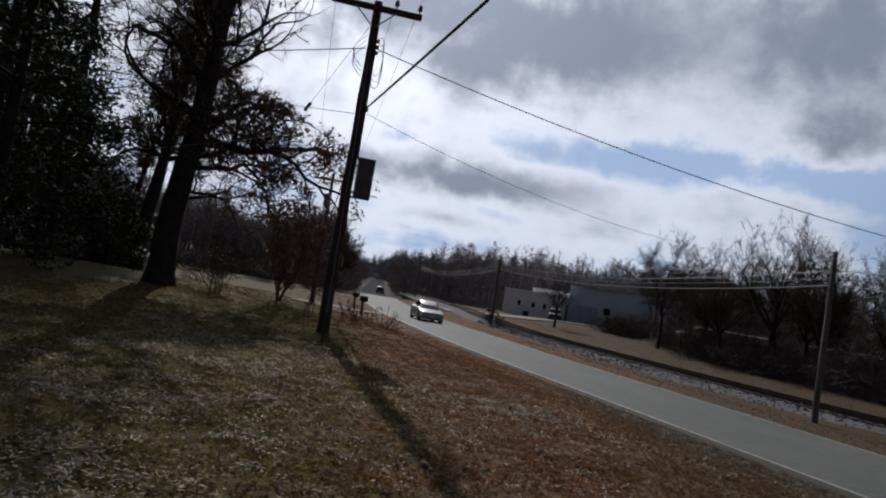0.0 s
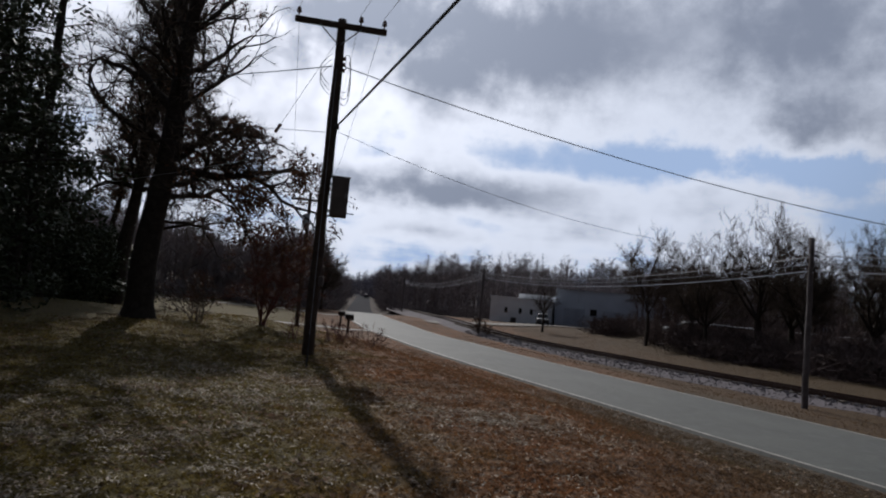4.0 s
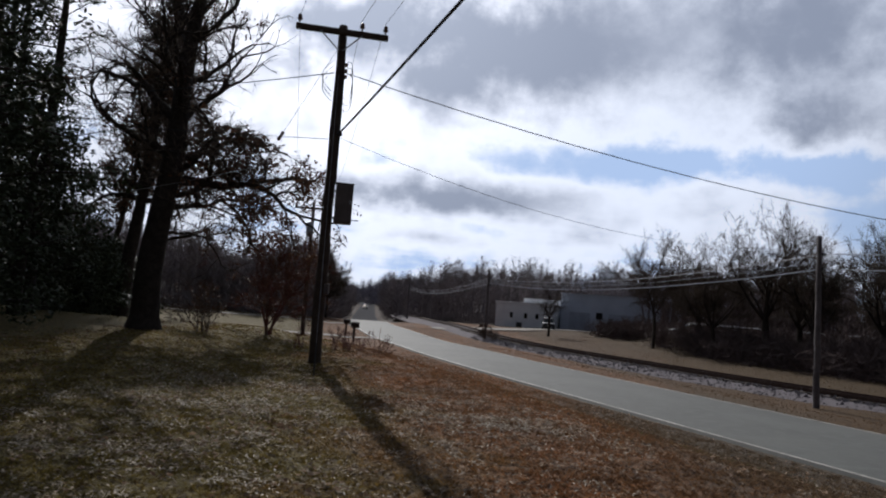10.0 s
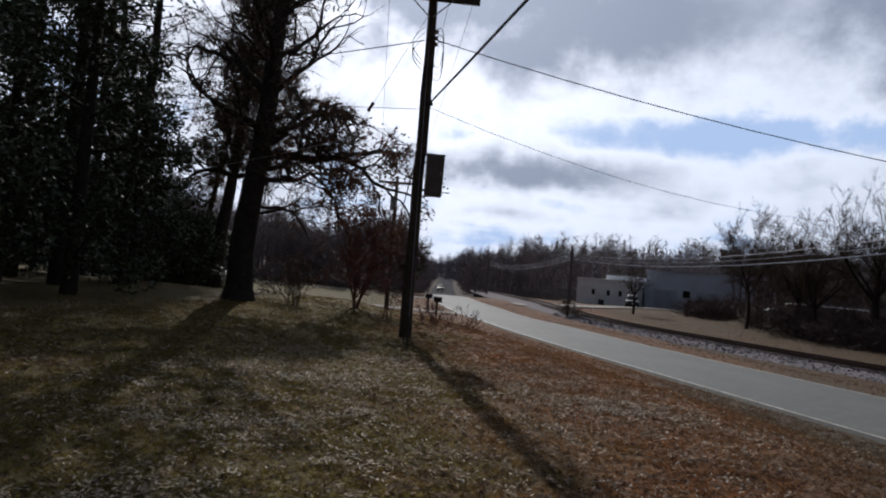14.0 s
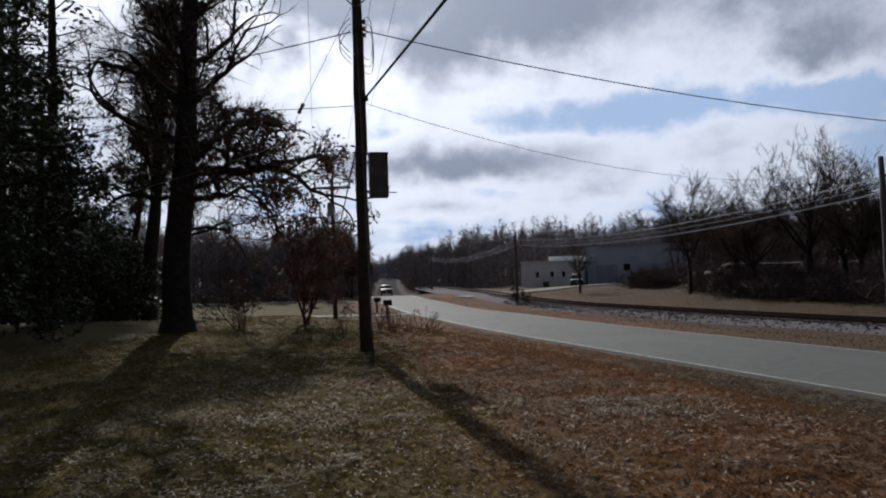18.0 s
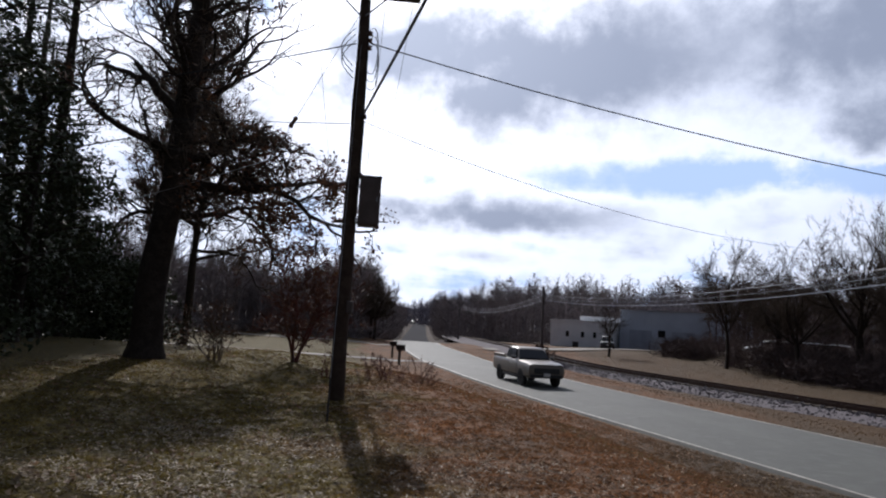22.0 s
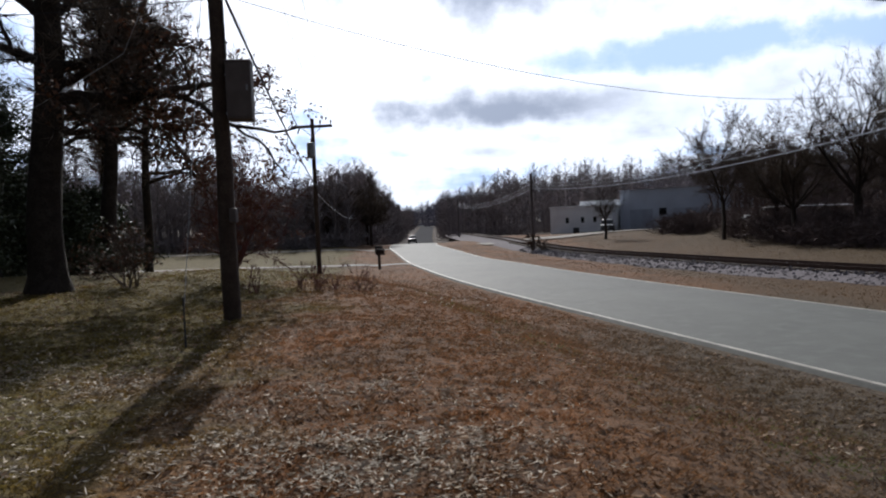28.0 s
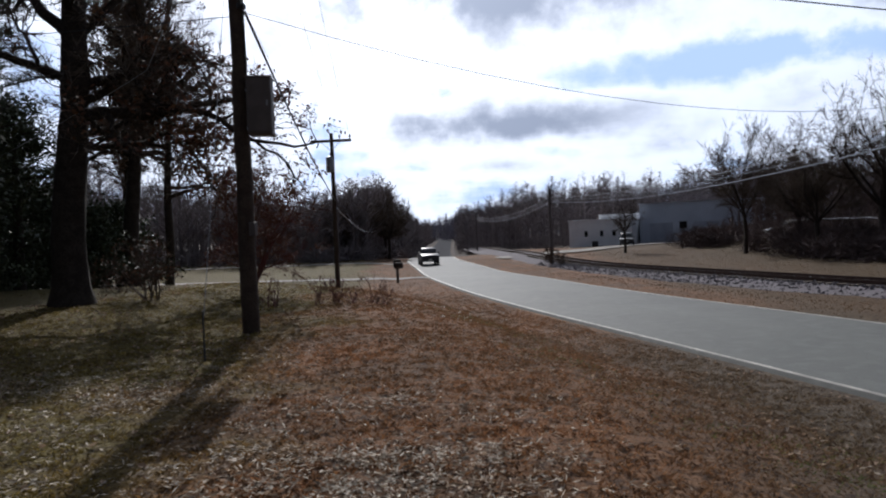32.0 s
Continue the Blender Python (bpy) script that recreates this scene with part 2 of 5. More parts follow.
M["greywood"] = material("weathered_pole_wood", (0.115, 0.098, 0.098), (0.080, 0.068, 0.068), 5, 0.9, 0, 0.5, 35)
M["ceramic"] = material("insulator_glaze", (0.12, 0.07, 0.05), None, 3, 0.25)
M["cable"] = material("cable_jacket", (0.02, 0.02, 0.022), None, 3, 0.6)
M["alu"] = material("bare_conductor", (0.32, 0.32, 0.33), (0.25, 0.25, 0.26), 5, 0.4, 0.8)
M["bark"] = material("oak_bark", (0.032, 0.025, 0.021), (0.052, 0.042, 0.035), 4, 0.95, 0, 0.9, 18, 6.0, (0.02, 0.016, 0.014), 0.15)
M["twig"] = material("bare_twigs", (0.085, 0.065, 0.052), (0.12, 0.095, 0.075), 0.4, 0.95, 0, 0, 10, 3.0, None, 0.15, per_island=0.2)
M["redtwig"] = material("red_twigs", (0.13, 0.05, 0.045), (0.10, 0.06, 0.05), 1.5, 0.9, 0, 0, 10, 3.0, None, 0.15, per_island=0.25)
M["oakleaf"] = material("brown_oak_leaves", (0.090, 0.038, 0.024), (0.128, 0.064, 0.034), 0.8, 0.7, 0, 0, 10, 3.0, None, 0.3, per_island=0.4, thin=0.15)
M["evergreen"] = material("evergreen_leaves", (0.034, 0.046, 0.024), (0.048, 0.058, 0.03), 0.7, 0.55, 0, 0, 10, 3.0, None, 0.18, per_island=0.4)
M["pine"] = material("pine_needles", (0.03, 0.045, 0.022), (0.05, 0.06, 0.03), 0.3, 0.8, 0, 0, 10, 3.0, None, 0.2, per_island=0.35)
# bare-twig grey lightened towards lilac, so the colour carries the haze
M["woods"] = material("hazed_winter_woods", (0.165, 0.145, 0.150), (0.22, 0.19, 0.188), 0.06, 0.95, 0, 0, 10, 3.0, None, 0.1, per_island=0.3)
M["thicket"] = material("thicket_stems", (0.085, 0.066, 0.064), (0.12, 0.09, 0.084), 0.2, 0.95, 0, 0, 10, 3.0, None, 0.1, per_island=0.35)
M["white"] = material("painted_block", (0.80, 0.81, 0.82), (0.70, 0.71, 0.73), 0.5, 0.8, 0, 0.15, 12)
M["siding"] = material("metal_siding", (0.46, 0.51, 0.59), (0.40, 0.44, 0.52), 0.3, 0.55, 0.1, 0.1, 6)
M["roofing"] = material("metal_roof", (0.45, 0.49, 0.56), (0.38, 0.42, 0.48), 0.3, 0.5, 0.2, 0.1, 6)
M["bay_door"] = material("loading_door_paint", (0.33, 0.36, 0.43), (0.28, 0.31, 0.37), 1.0, 0.7)
# bluish distance haze is mixed into this base colour
M["farwoods"] = material("hazed_distant_woods", (0.15, 0.148, 0.185), (0.19, 0.18, 0.21), 0.03, 0.95, 0, 0, 10, 3.0, None, 0.1, per_island=0.2)
M["glass"] = material("dark_glass", (0.012, 0.013, 0.016), None, 3, 0.15, 0, spec=0.22)
M["silver"] = material("silver_paint", (0.34, 0.325, 0.30), (0.31, 0.30, 0.275), 0.7, 0.32, 0.55, coat=0.6)
M["tan"] = material("tan_paint", (0.17, 0.145, 0.115), (0.145, 0.125, 0.10), 0.7, 0.42, 0.2, coat=0.35)
M["bluepaint"] = material("dark_paint", (0.04, 0.043, 0.052), None, 0.7, 0.45, 0.2, coat=0.2)
M["trim"] = material("dark_trim", (0.025, 0.025, 0.027), (0.035, 0.035, 0.036), 5, 0.6)
M["tyre"] = material("tyre_rubber", (0.018, 0.018, 0.018), (0.03, 0.029, 0.028), 9, 0.9)
M["rim"] = material("wheel_alloy", (0.45, 0.45, 0.46), None, 3, 0.35, 0.8)
M["lamp_glass"] = material("lamp_lens", (0.6, 0.6, 0.58), None, 3, 0.1, 0, spec=0.8)
M["red_lens"] = material("tail_lens", (0.3, 0.02, 0.02), None, 3, 0.15, 0, spec=0.7)
M["blackmetal"] = material("black_mailbox", (0.024, 0.019, 0.018), (0.034, 0.027, 0.025), 6, 0.75, 0.0, spec=0.15)
M["grass"] = lawn_material("dead_grass", (0.225, 0.104, 0.046), (0.163, 0.083, 0.038), (0.143, 0.116, 0.031), (0.050, 0.030, 0.016), 0.50, 0.8, 0.0, 0.42)
M["straw"] = material("pale_straw", (0.33, 0.285, 0.215), (0.18, 0.125, 0.070), 2.2, 0.65, 0, 0, 10, 3.0, None, 0.3, per_island=0.6, thin=0.2)
M["leaf"] = material("fallen_leaves", (0.160, 0.096, 0.056), (0.288, 0.216, 0.152), 1.4, 0.7, 0, 0, 10, 3.0, None, 0.3, per_island=0.5, thin=0.3)
M["bleached"] = material("bleached_leaves", (0.62, 0.60, 0.55), (0.45, 0.41, 0.35), 2.0, 0.7, 0, 0, 10, 3.0, None, 0.3, per_island=0.3, thin=0.2)
M["weed"] = material("green_weeds", (0.10, 0.115, 0.035), (0.15, 0.13, 0.05), 1.0, 0.8, 0, 0, 10, 3.0, None, 0.25, per_island=0.35, thin=0.35)


# ---- mesh tools ----
class Geo:
    """Collects vertices and faces of one mesh."""
    def __init__(self):
        self.v, self.f = [], []

    def tube(self, pts, radii, n=6, cap=False):
        base, count = len(self.v), len(pts)
        ref = Vector((0.31, 0.17, 0.93))
        for i, (p, r) in enumerate(zip(pts, radii)):
            d = (pts[min(i + 1, count - 1)] - pts[max(i - 1, 0)])
            d = d.normalized() if d.length > 1e-9 else Vector((0, 0, 1))
            u = d.cross(ref if abs(d.dot(ref)) < 0.95 else Vector((1, 0, 0))).normalized()
            w = d.cross(u)
            for k in range(n):
                a = 2 * math.pi * k / n
                self.v.append(p + (u * math.cos(a) + w * math.sin(a)) * r)
        for i in range(count - 1):
            for k in range(n):
                a, b = base + i * n + k, base + i * n + (k + 1) % n
                self.f.append((a, b, b + n, a + n))
        if cap:
            self.f.append(tuple(base + k for k in range(n))[::-1])
            self.f.append(tuple(base + (count - 1) * n + k for k in range(n)))

    def blade(self, p, d, width, bend):
        """A narrow tapering three-cornered piece."""
        s = d.cross(bend)
        s = s.normalized() * width * 0.5 if s.length > 1e-9 else Vector((width * 0.5, 0, 0))
        i = len(self.v)
        self.v += [p - s, p + s, p + d]
        self.f.append((i, i + 1, i + 2))

    def leaf(self, p, d, width, normal):
        s = d.cross(normal)
        s = s.normalized() * width * 0.5 if s.length > 1e-9 else Vector((width * 0.5, 0, 0))
        i = len(self.v)
        m = p + d * 0.45
        self.v += [p, m + s, p + d, m - s]
        self.f.append((i, i + 1, i + 2, i + 3))

    def box(self, c, size, m=None):
        i = len(self.v)
        x, y, z = size[0] / 2, size[1] / 2, size[2] / 2
        for sx, sy, sz in ((-1, -1, -1), (1, -1, -1), (1, 1, -1), (-1, 1, -1), (-1, -1, 1), (1, -1, 1), (1, 1, 1), (-1, 1, 1)):
            p = Vector((sx * x, sy * y, sz * z))
            if m is not None: p = m @ p
            self.v.append(p + Vector(c))
        for q in ((0, 3, 2, 1), (4, 5, 6, 7), (0, 1, 5, 4), (1, 2, 6, 5), (2, 3, 7, 6), (3, 0, 4, 7)):
            self.f.append(tuple(i + k for k in q))

    def mesh(self, name, mat, smooth=False):
        me = bpy.data.meshes.new(name)
        me.from_pydata([tuple(p) for p in self.v], [], self.f)
        me.materials.append(mat)
        if smooth:
            me.polygons.foreach_set("use_smooth", [True] * len(me.polygons))
        me.update()
        return me


def part(name, src, mat, parent=None, label="", smooth=False):
    """Links a Geo, a bmesh or a mesh as one mesh object under a thing or a part."""
    if isinstance(src, Geo):
        me = src.mesh(name, mat, smooth)
    elif isinstance(src, bpy.types.Mesh):
        me = src
    else:
        me = bpy.data.meshes.new(name)
        src.to_mesh(me)
        src.free()
        me.materials.append(mat)
        if smooth:
            me.polygons.foreach_set("use_smooth", [True] * len(me.polygons))
    ob = new(name, me)
    if parent:
        ob.parent = parent
    if label:
        ob["label"] = label
    return ob


def thing(name, label, category, m=None, group="", kind=""):
    ob = new(name)
    ob.empty_display_size = 0.2
    tagged(ob, label, category, group, kind)
    if m is not None:
        ob.matrix_basis = m
    return ob


def bevel_box(size, at=(0, 0, 0), r=0.01, seg=2, m=None):
    bm = bmesh.new()
    bmesh.ops.create_cube(bm, size=1.0)
    bmesh.ops.scale(bm, vec=size, verts=bm.verts)
    if r > 0:
        bmesh.ops.bevel(bm, geom=bm.edges[:] , offset=r, segments=seg, affect="EDGES", profile=0.5)
    if m is not None:
        bmesh.ops.transform(bm, matrix=m, verts=bm.verts)
    bmesh.ops.translate(bm, vec=at, verts=bm.verts)
    return bm


def lathe(profile, n=16):
    """A turned piece about z from (radius, height) pairs."""
    g = Geo()
    for r, z in profile:
        for k in range(n):
            a = 2 * math.pi * k / n
            g.v.append(Vector((r * math.cos(a), r * math.sin(a), z)))
    for i in range(len(profile) - 1):
        for k in range(n):
            a, b = i * n + k, i * n + (k + 1) % n
            g.f.append((a, b, b + n, a + n))
    g.f.append(tuple(range(n))[::-1])
    g.f.append(tuple((len(profile) - 1) * n + k for k in range(n)))
    return g


# ---- lie of the land ----
ROAD = [(22.0, -30.0), (16.1, 0.0), (12.95, 8.5), (9.85, 16.5), (6.65, 25.0), (3.2, 33.5), (-0.4, 46.0), (-3.4, 60.0), (-6.0, 72.0), (-8.0, 80.0), (-9.8, 92.0), (-11.8, 110.0), (-14.7, 135.0), (-18.2, 166.0), (-20.4, 185.0), (-26.5, 245.0), (-33.0, 310.0), (-48.0, 380.0), (-95.0, 520.0), (-170.0, 760.0), (-700.0, 2600.0)]
RAIL = [(42.0, -30.0), (32.5, 0.0), (26.8, 13.0), (20.4, 26.0), (17.3, 32.0), (14.3, 39.5), (11.2, 48.0), (7.6, 58.0), (4.0, 72.0), (-0.5, 100.0), (-5.5, 135.0), (-12.0, 185.0), (-19.0, 245.0)]


def table(line, w=6.0):
    """The line's x at every half metre of y, smoothed."""
    ys = np.arange(-320.0, 2600.0, 0.5)
    px, py = [p[0] for p in line], [p[1] for p in line]
    return sum(np.interp(ys + k * w, py, px) for k in (-1, -0.6, -0.2, 0.2, 0.6, 1)).astype(float) / 6


ROAD_T, RAIL_T = table(ROAD).tolist(), table(RAIL).tolist()


def at_y(tab, y):
    q = min(max((y + 320.0) * 2, 0.0), len(tab) - 2.001)
    i = int(q)
    return tab[i] + (tab[i + 1] - tab[i]) * (q - i)


def step(a, b, x):
    t = (x - a) / (b - a)
    t = 0.0 if t < 0 else 1.0 if t > 1 else t
    return t * t * (3 - 2 * t)


def road_x(y):
    return at_y(ROAD_T, y)


def rail_x(y):
    return at_y(RAIL_T, y)


def road_z(y):
    return -1.08 + 0.24 * (1 - step(40, 60, y)) + 0.18 * step(46, 84, y) - 1.4 * step(88, 142, y) + 3.9 * step(140, 400, y) - 3.0 * step(400, 470, y)


def road_side(x, y):
    """Metres left of the road's centre."""
    slope = (road_x(y + 1) - road_x(y - 1)) / 2
    return (road_x(y) - x) / math.sqrt(1 + slope * slope)


HALF = 2.93


def ground_z(x, y):
    s, zr = road_side(x, y), road_z(y)
    low = zr - 0.24 * (1 - step(40, 60, y))
    if s >= 0:
        d = s - HALF - 0.25
        plain = 0.06 - 0.06 * step(8, 18, y) - 1.0 * step(27, 44, y) + 0.35 * step(60, 90, y) + (low + 1.12) * 0.5
        z = zr + (plain - zr) * step(0.3, 6.2, d) - 0.07 * math.exp(-((d - 1.9) / 0.7) ** 2) if d > 0 else zr - 0.03
        z += 0.37 * step(4.2, 8.0, -x) * step(6, 16, y) * (1 - step(28, 36, y))
        z += 6.5 * step(20, 120, s) * step(60, 200, y)
    else:
        d = -s - HALF - 0.25
        plain = -1.25 + 0.25 * step(6.5, 9.5, d) + (low + 1.12) * 0.3 + 0.42 * step(52, 85, y) + 0.22 * step(14, 26, d)
        z = zr + (plain - zr) * step(0.8, 6.0, d) if d > 0 else zr - 0.03
        z += 5.0 * step(25, 160, d) * step(100, 230, y)
        z += 0.75 * step(21.0, 25.0, x) * step(59.0, 64.0, y) * (1 - step(84.0, 96.0, y))
    z += 7.0 * step(420, 600, y) + 10.0 * step(580, 900, y)
    if abs(s) > HALF + 0.3:
        z += 0.035 * (noise.noise((x * 0.35, y * 0.35, 0.0))) * step(0.3, 1.6, abs(s) - HALF)
    if s > HALF + 0.6 and 1.0 < y < 30.0 and x > -13.0:  # tussocks of the near lawn
        fade = step(0.6, 2.0, s - HALF) * (1 - step(20.0, 30.0, y))
        z += fade * (0.020 * noise.noise((x * 4.0, y * 4.0, 3.0)) + 0.016 * noise.noise((x * 10.0, y * 10.0, 7.0)))
    return z


def build_ground():
    def axis(lo, hi, fine_lo, fine_hi, fine, mid, reach):
        """Lines fine in the middle, then of a middle width as far as reach, then ever wider."""
        out, p = [], fine_lo
        while p < fine_hi:
            out.append(p); p += fine
        for way, p, end in ((1, fine_hi, hi), (-1, fine_lo, lo)):
            d = fine
            while way * (end - p) > 0:
                out.append(p)
                d = min(d * 1.3, mid) if abs(p) < reach else d * 1.13
                p += way * d
            out.append(end)
        return sorted(set(out))
    xs, ys = axis(-1500, 1500, -8.0, 7.6, 0.065, 0.4, 30), axis(-300, 2500, 4.5, 19.0, 0.065, 0.5, 60)
    v = [(x, y, ground_z(x, y)) for y in ys for x in xs]
    n = len(xs)
    f = [(j * n + i, j * n + i + 1, (j + 1) * n + i + 1, (j + 1) * n + i) for j in range(len(ys) - 1) for i in range(n - 1)]
    me = bpy.data.meshes.new("ground")
    me.from_pydata(v, [], f)
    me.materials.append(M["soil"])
    me.polygons.foreach_set("use_smooth", [True] * len(me.polygons))
    tagged(new("ground", me), "dry tan winter lawn and verge sloping to the road", "ground", kind="structure")


build_ground()


def ribbon(centre, zf, ys, offsets, lift):
    """A strip along a line: rows of (side offset, extra height)."""
    g = Geo()
    for y in ys:
        x, sl = centre(y), (centre(y + 1) - centre(y - 1)) / 2
        nx, ny = 1 / math.sqrt(1 + sl * sl), -sl / math.sqrt(1 + sl * sl)
        for o, h in offsets:
            g.v.append(Vector((x + nx * o, y + ny * o, zf(x + nx * o, y) + lift + h)))
    n = len(offsets)
    for j in range(len(ys) - 1):
        for i in range(n - 1):
            a = j * n + i
            g.f.append((a, a + 1, a + n + 1, a + n))
    return g


YS = [-30 + 1.5 * k for k in range(90)] + [105 + 4 * k for k in range(77)]
rz = lambda x, y: road_z(y)
PROFILE = [(-HALF - 0.08, -0.10), (-HALF, 0.0), (0, 0.05), (HALF, 0.0), (HALF + 0.08, -0.10)]
near_ys, far_ys = [y for y in YS if y <= 137], [y for y in YS if y >= 137]
road = part("road", ribbon(road_x, rz, near_ys, PROFILE, 0.03), M["asphalt"], smooth=False)
tagged(road, "pale grey worn asphalt two-lane country road", "road", kind="structure")
hill_road = part("road", ribbon(road_x, rz, far_ys, PROFILE, 0.03), M["asphalt_dark"], smooth=False)
tagged(hill_road, "dark asphalt road climbing the far hill", "road", kind="structure")
for off in (-HALF + 0.08, HALF - 0.08):
    crown = 0.05 * (1 - abs(off) / HALF)
    part("edge_line", ribbon(road_x, rz, near_ys, [(off - 0.05, crown), (off + 0.05, crown)], 0.034), M["line"], road, "faded white edge line")


def build_rail():
    zf = lambda x, y: ground_z(x, y)
    ys = [-20 + 1.0 * k for k in range(170)]
    zr = lambda x, y: -1.38 + 0.48 * step(52, 85, y)
    bed = ribbon(rail_x, zr, ys, [(-3.4, -0.05), (-2.6, 0.12), (-1.5, 0.40), (0, 0.45), (1.5, 0.40), (2.4, 0.12), (2.9, -0.05)], 0.0)
    track = part("rail_track", bed, M["gravel"])
    tagged(track, "single railway track on grey stone ballast", "railway", kind="structure")
    for o in (-0.72, 0.72):
        part("rail", ribbon(rail_x, zr, ys, [(o - 0.07, 0.46), (o - 0.025, 0.50), (o - 0.035, 0.64), (o + 0.035, 0.64), (o + 0.025, 0.50), (o + 0.07, 0.46)], 0.0), M["rail"], track, "rusty brown steel rail")
    tie = bevel_box((2.5, 0.22, 0.17), r=0.0)
    me = bpy.data.meshes.new("tie")
    tie.to_mesh(me); tie.free()
    me.materials.append(M["tie"])
    y = 8.0
    while y < 75:
        sl = (rail_x(y + 1) - rail_x(y - 1)) / 2
        ob = part("tie", me, None, track)
        ob.matrix_basis = pose(rail_x(y), y, zr(0, y) + 0.39, 0, 0, -math.degrees(math.atan(sl)))
        y += 0.55


build_rail()


# ---- utility poles and wires ----
def sag(a, b, drop, n=24):
    a, b = Vector(a), Vector(b)
    return [a.lerp(b, k / n) - Vector((0, 0, drop * 4 * (k / n) * (1 - k / n))) for k in range(n + 1)]


def wire(name, a, b, drop, r, mat, label, n=24):
    g = Geo()
    pts = sag(a, b, drop, n)
    g.tube(pts, [r] * len(pts), 5)
    ob = part(name, g, mat)
    tagged(ob, label, "cable")
    return ob


def pole_shaft(h, r0, r1, n=12):
    g = Geo()
    pts = [Vector((0.012 * math.sin(k * 1.7), 0.01 * math.cos(k * 2.3), -0.4 + (h + 0.4) * k / 14)) for k in range(15)]
    g.tube(pts, [r0 + (r1 - r0) * k / 14 for k in range(15)], n, True)
    return g


def insulator(parent, at, mat=None):
    ob = part("insulator", lathe([(0.02, 0.0), (0.02, 0.10), (0.06, 0.10), (0.075, 0.13), (0.045, 0.16), (0.06, 0.18), (0.05, 0.22), (0.03, 0.25)], 10), mat or M["ceramic"], parent, "brown glazed pin insulator", True)
    ob.location = at


def crossarm(parent, z, half, yaw, slope, braces=True):
    m = Euler((0, radians(slope), radians(yaw))).to_matrix()
    arm = part("crossarm", bevel_box((2 * half, 0.12, 0.15), r=0.012), M["pole"], parent, "weathered wooden crossarm")
    arm.matrix_basis = Matrix.Translation((0, -0.14, z)) @ m.to_4x4()
    for x, up in ((-half + 0.08, 0.08), (half * 0.42, 0.08), (half - 0.08, 0.08)):
        p = m @ Vector((x, 0, up))
        insulator(parent, (p.x, p.y - 0.14, p.z + z))
    if braces:
        for sgn in (-1, 1):
            g = Geo()
            a = m @ Vector((sgn * 0.55, 0.0, -0.06)) + Vector((0, -0.21, z))
            g.tube([a, Vector((sgn * 0.05, -0.17, z - 0.52))], [0.018, 0.018], 5, True)
            part("brace", g, M["steel"], parent, "flat steel crossarm brace")


POLE = Vector((-3.0, 18.0, 0.0))


def build_main_pole():
    p = thing("utility_pole", "tall dark wooden utility pole with crossarm and metal cabinet", "utility pole", pose(*POLE))
    part("shaft", pole_shaft(9.0, 0.165, 0.115), M["pole"], p, "dark creosoted round timber shaft", True)
    crossarm(p, 8.78, 1.22, 5.0, 2.2)
    # equipment cabinet held off the shaft by two brackets
    box = part("cabinet", bevel_box((0.44, 0.34, 1.03), r=0.015), M["cabinet"], p, "grey-brown metal equipment cabinet")
    box.matrix_basis = pose(0.42, -0.10, 4.17, 0, 0, 12)
    door = part("cabinet_door", bevel_box((0.39, 0.02, 0.95), r=0.006), M["cabinet"], box)
    door.location = (0, -0.178, 0)
    lid = part("cabinet_lid", bevel_box((0.47, 0.38, 0.03), r=0.008), M["cabinet"], box)
    lid.location = (0, 0, 0.528)
    part("latch", bevel_box((0.03, 0.03, 0.10), (0.15, -0.195, 0.05), 0.005), M["steel"], box)
    for z in (3.82, 4.52):
        br = part("bracket", bevel_box((0.30, 0.05, 0.05), (0.17, -0.03, z), 0.006), M["steel"], p)
    meter = part("meter_box", bevel_box((0.13, 0.14, 0.26), (0.17, -0.09, 1.95), 0.02), M["cabinet"], p, "small grey meter box")
    for z in (6.02,):
        part("clamp", bevel_box((0.14, 0.14, 0.10), (0.16, -0.15, z), 0.02), M["trim"], p, "black cable clamp")
    # conduits and ground wire on the shaft
    for a, r, z0, z1 in ((0.9, 0.024, 0.0, 3.7), (2.6, 0.012, 0.0, 8.2), (-0.3, 0.018, 4.7, 7.7)):
        g = Geo()
        g.tube([Vector((0.165 * math.cos(a), 0.165 * math.sin(a), z0)), Vector((0.15 * math.cos(a), 0.15 * math.sin(a), (z0 + z1) / 2)), Vector((0.135 * math.cos(a), 0.135 * math.sin(a), z1))], [r] * 3, 6, True)
        part("conduit", g, M["cable"], p)
    # secondary rack and drip loops
    for k in range(3):
        part("spool", lathe([(0.02, 0), (0.05, 0.01), (0.035, 0.05), (0.05, 0.09), (0.02, 0.10)], 10), M["ceramic"], p, "", True).location = (0.17, -0.03, 7.55 + 0.16 * k)
        g = Geo()
        pts = [Vector((0.17 + 0.22 * math.sin(math.pi * t), -0.05 - 0.08 * k, 7.6 + 0.15 * k - 0.9 * t + 0.25 * math.sin(2 * math.pi * t))) for t in [i / 10 for i in range(11)]]
        g.tube(pts, [0.010] * 11, 4)
        part("drip_loop", g, M["cable"], p)
        g = Geo()
        pts = [Vector((-0.15 - 0.28 * math.sin(math.pi * t), -0.05 - 0.05 * k, 7.75 + 0.12 * k - 0.85 * t)) for t in [i / 10 for i in range(11)]]
        g.tube(pts, [0.010] * 11, 4)
        part("drip_loop", g, M["cable"], p)
    stub = Geo()
    stub.tube([Vector((0.15, -0.1, 3.78)), Vector((0.85, -0.15, 3.76))], [0.015, 0.015], 5, True)
    part("street_bracket", stub, M["steel"], p)
    return p


build_main_pole()
FAR = Vector((-8.33, 42.6, -0.9))


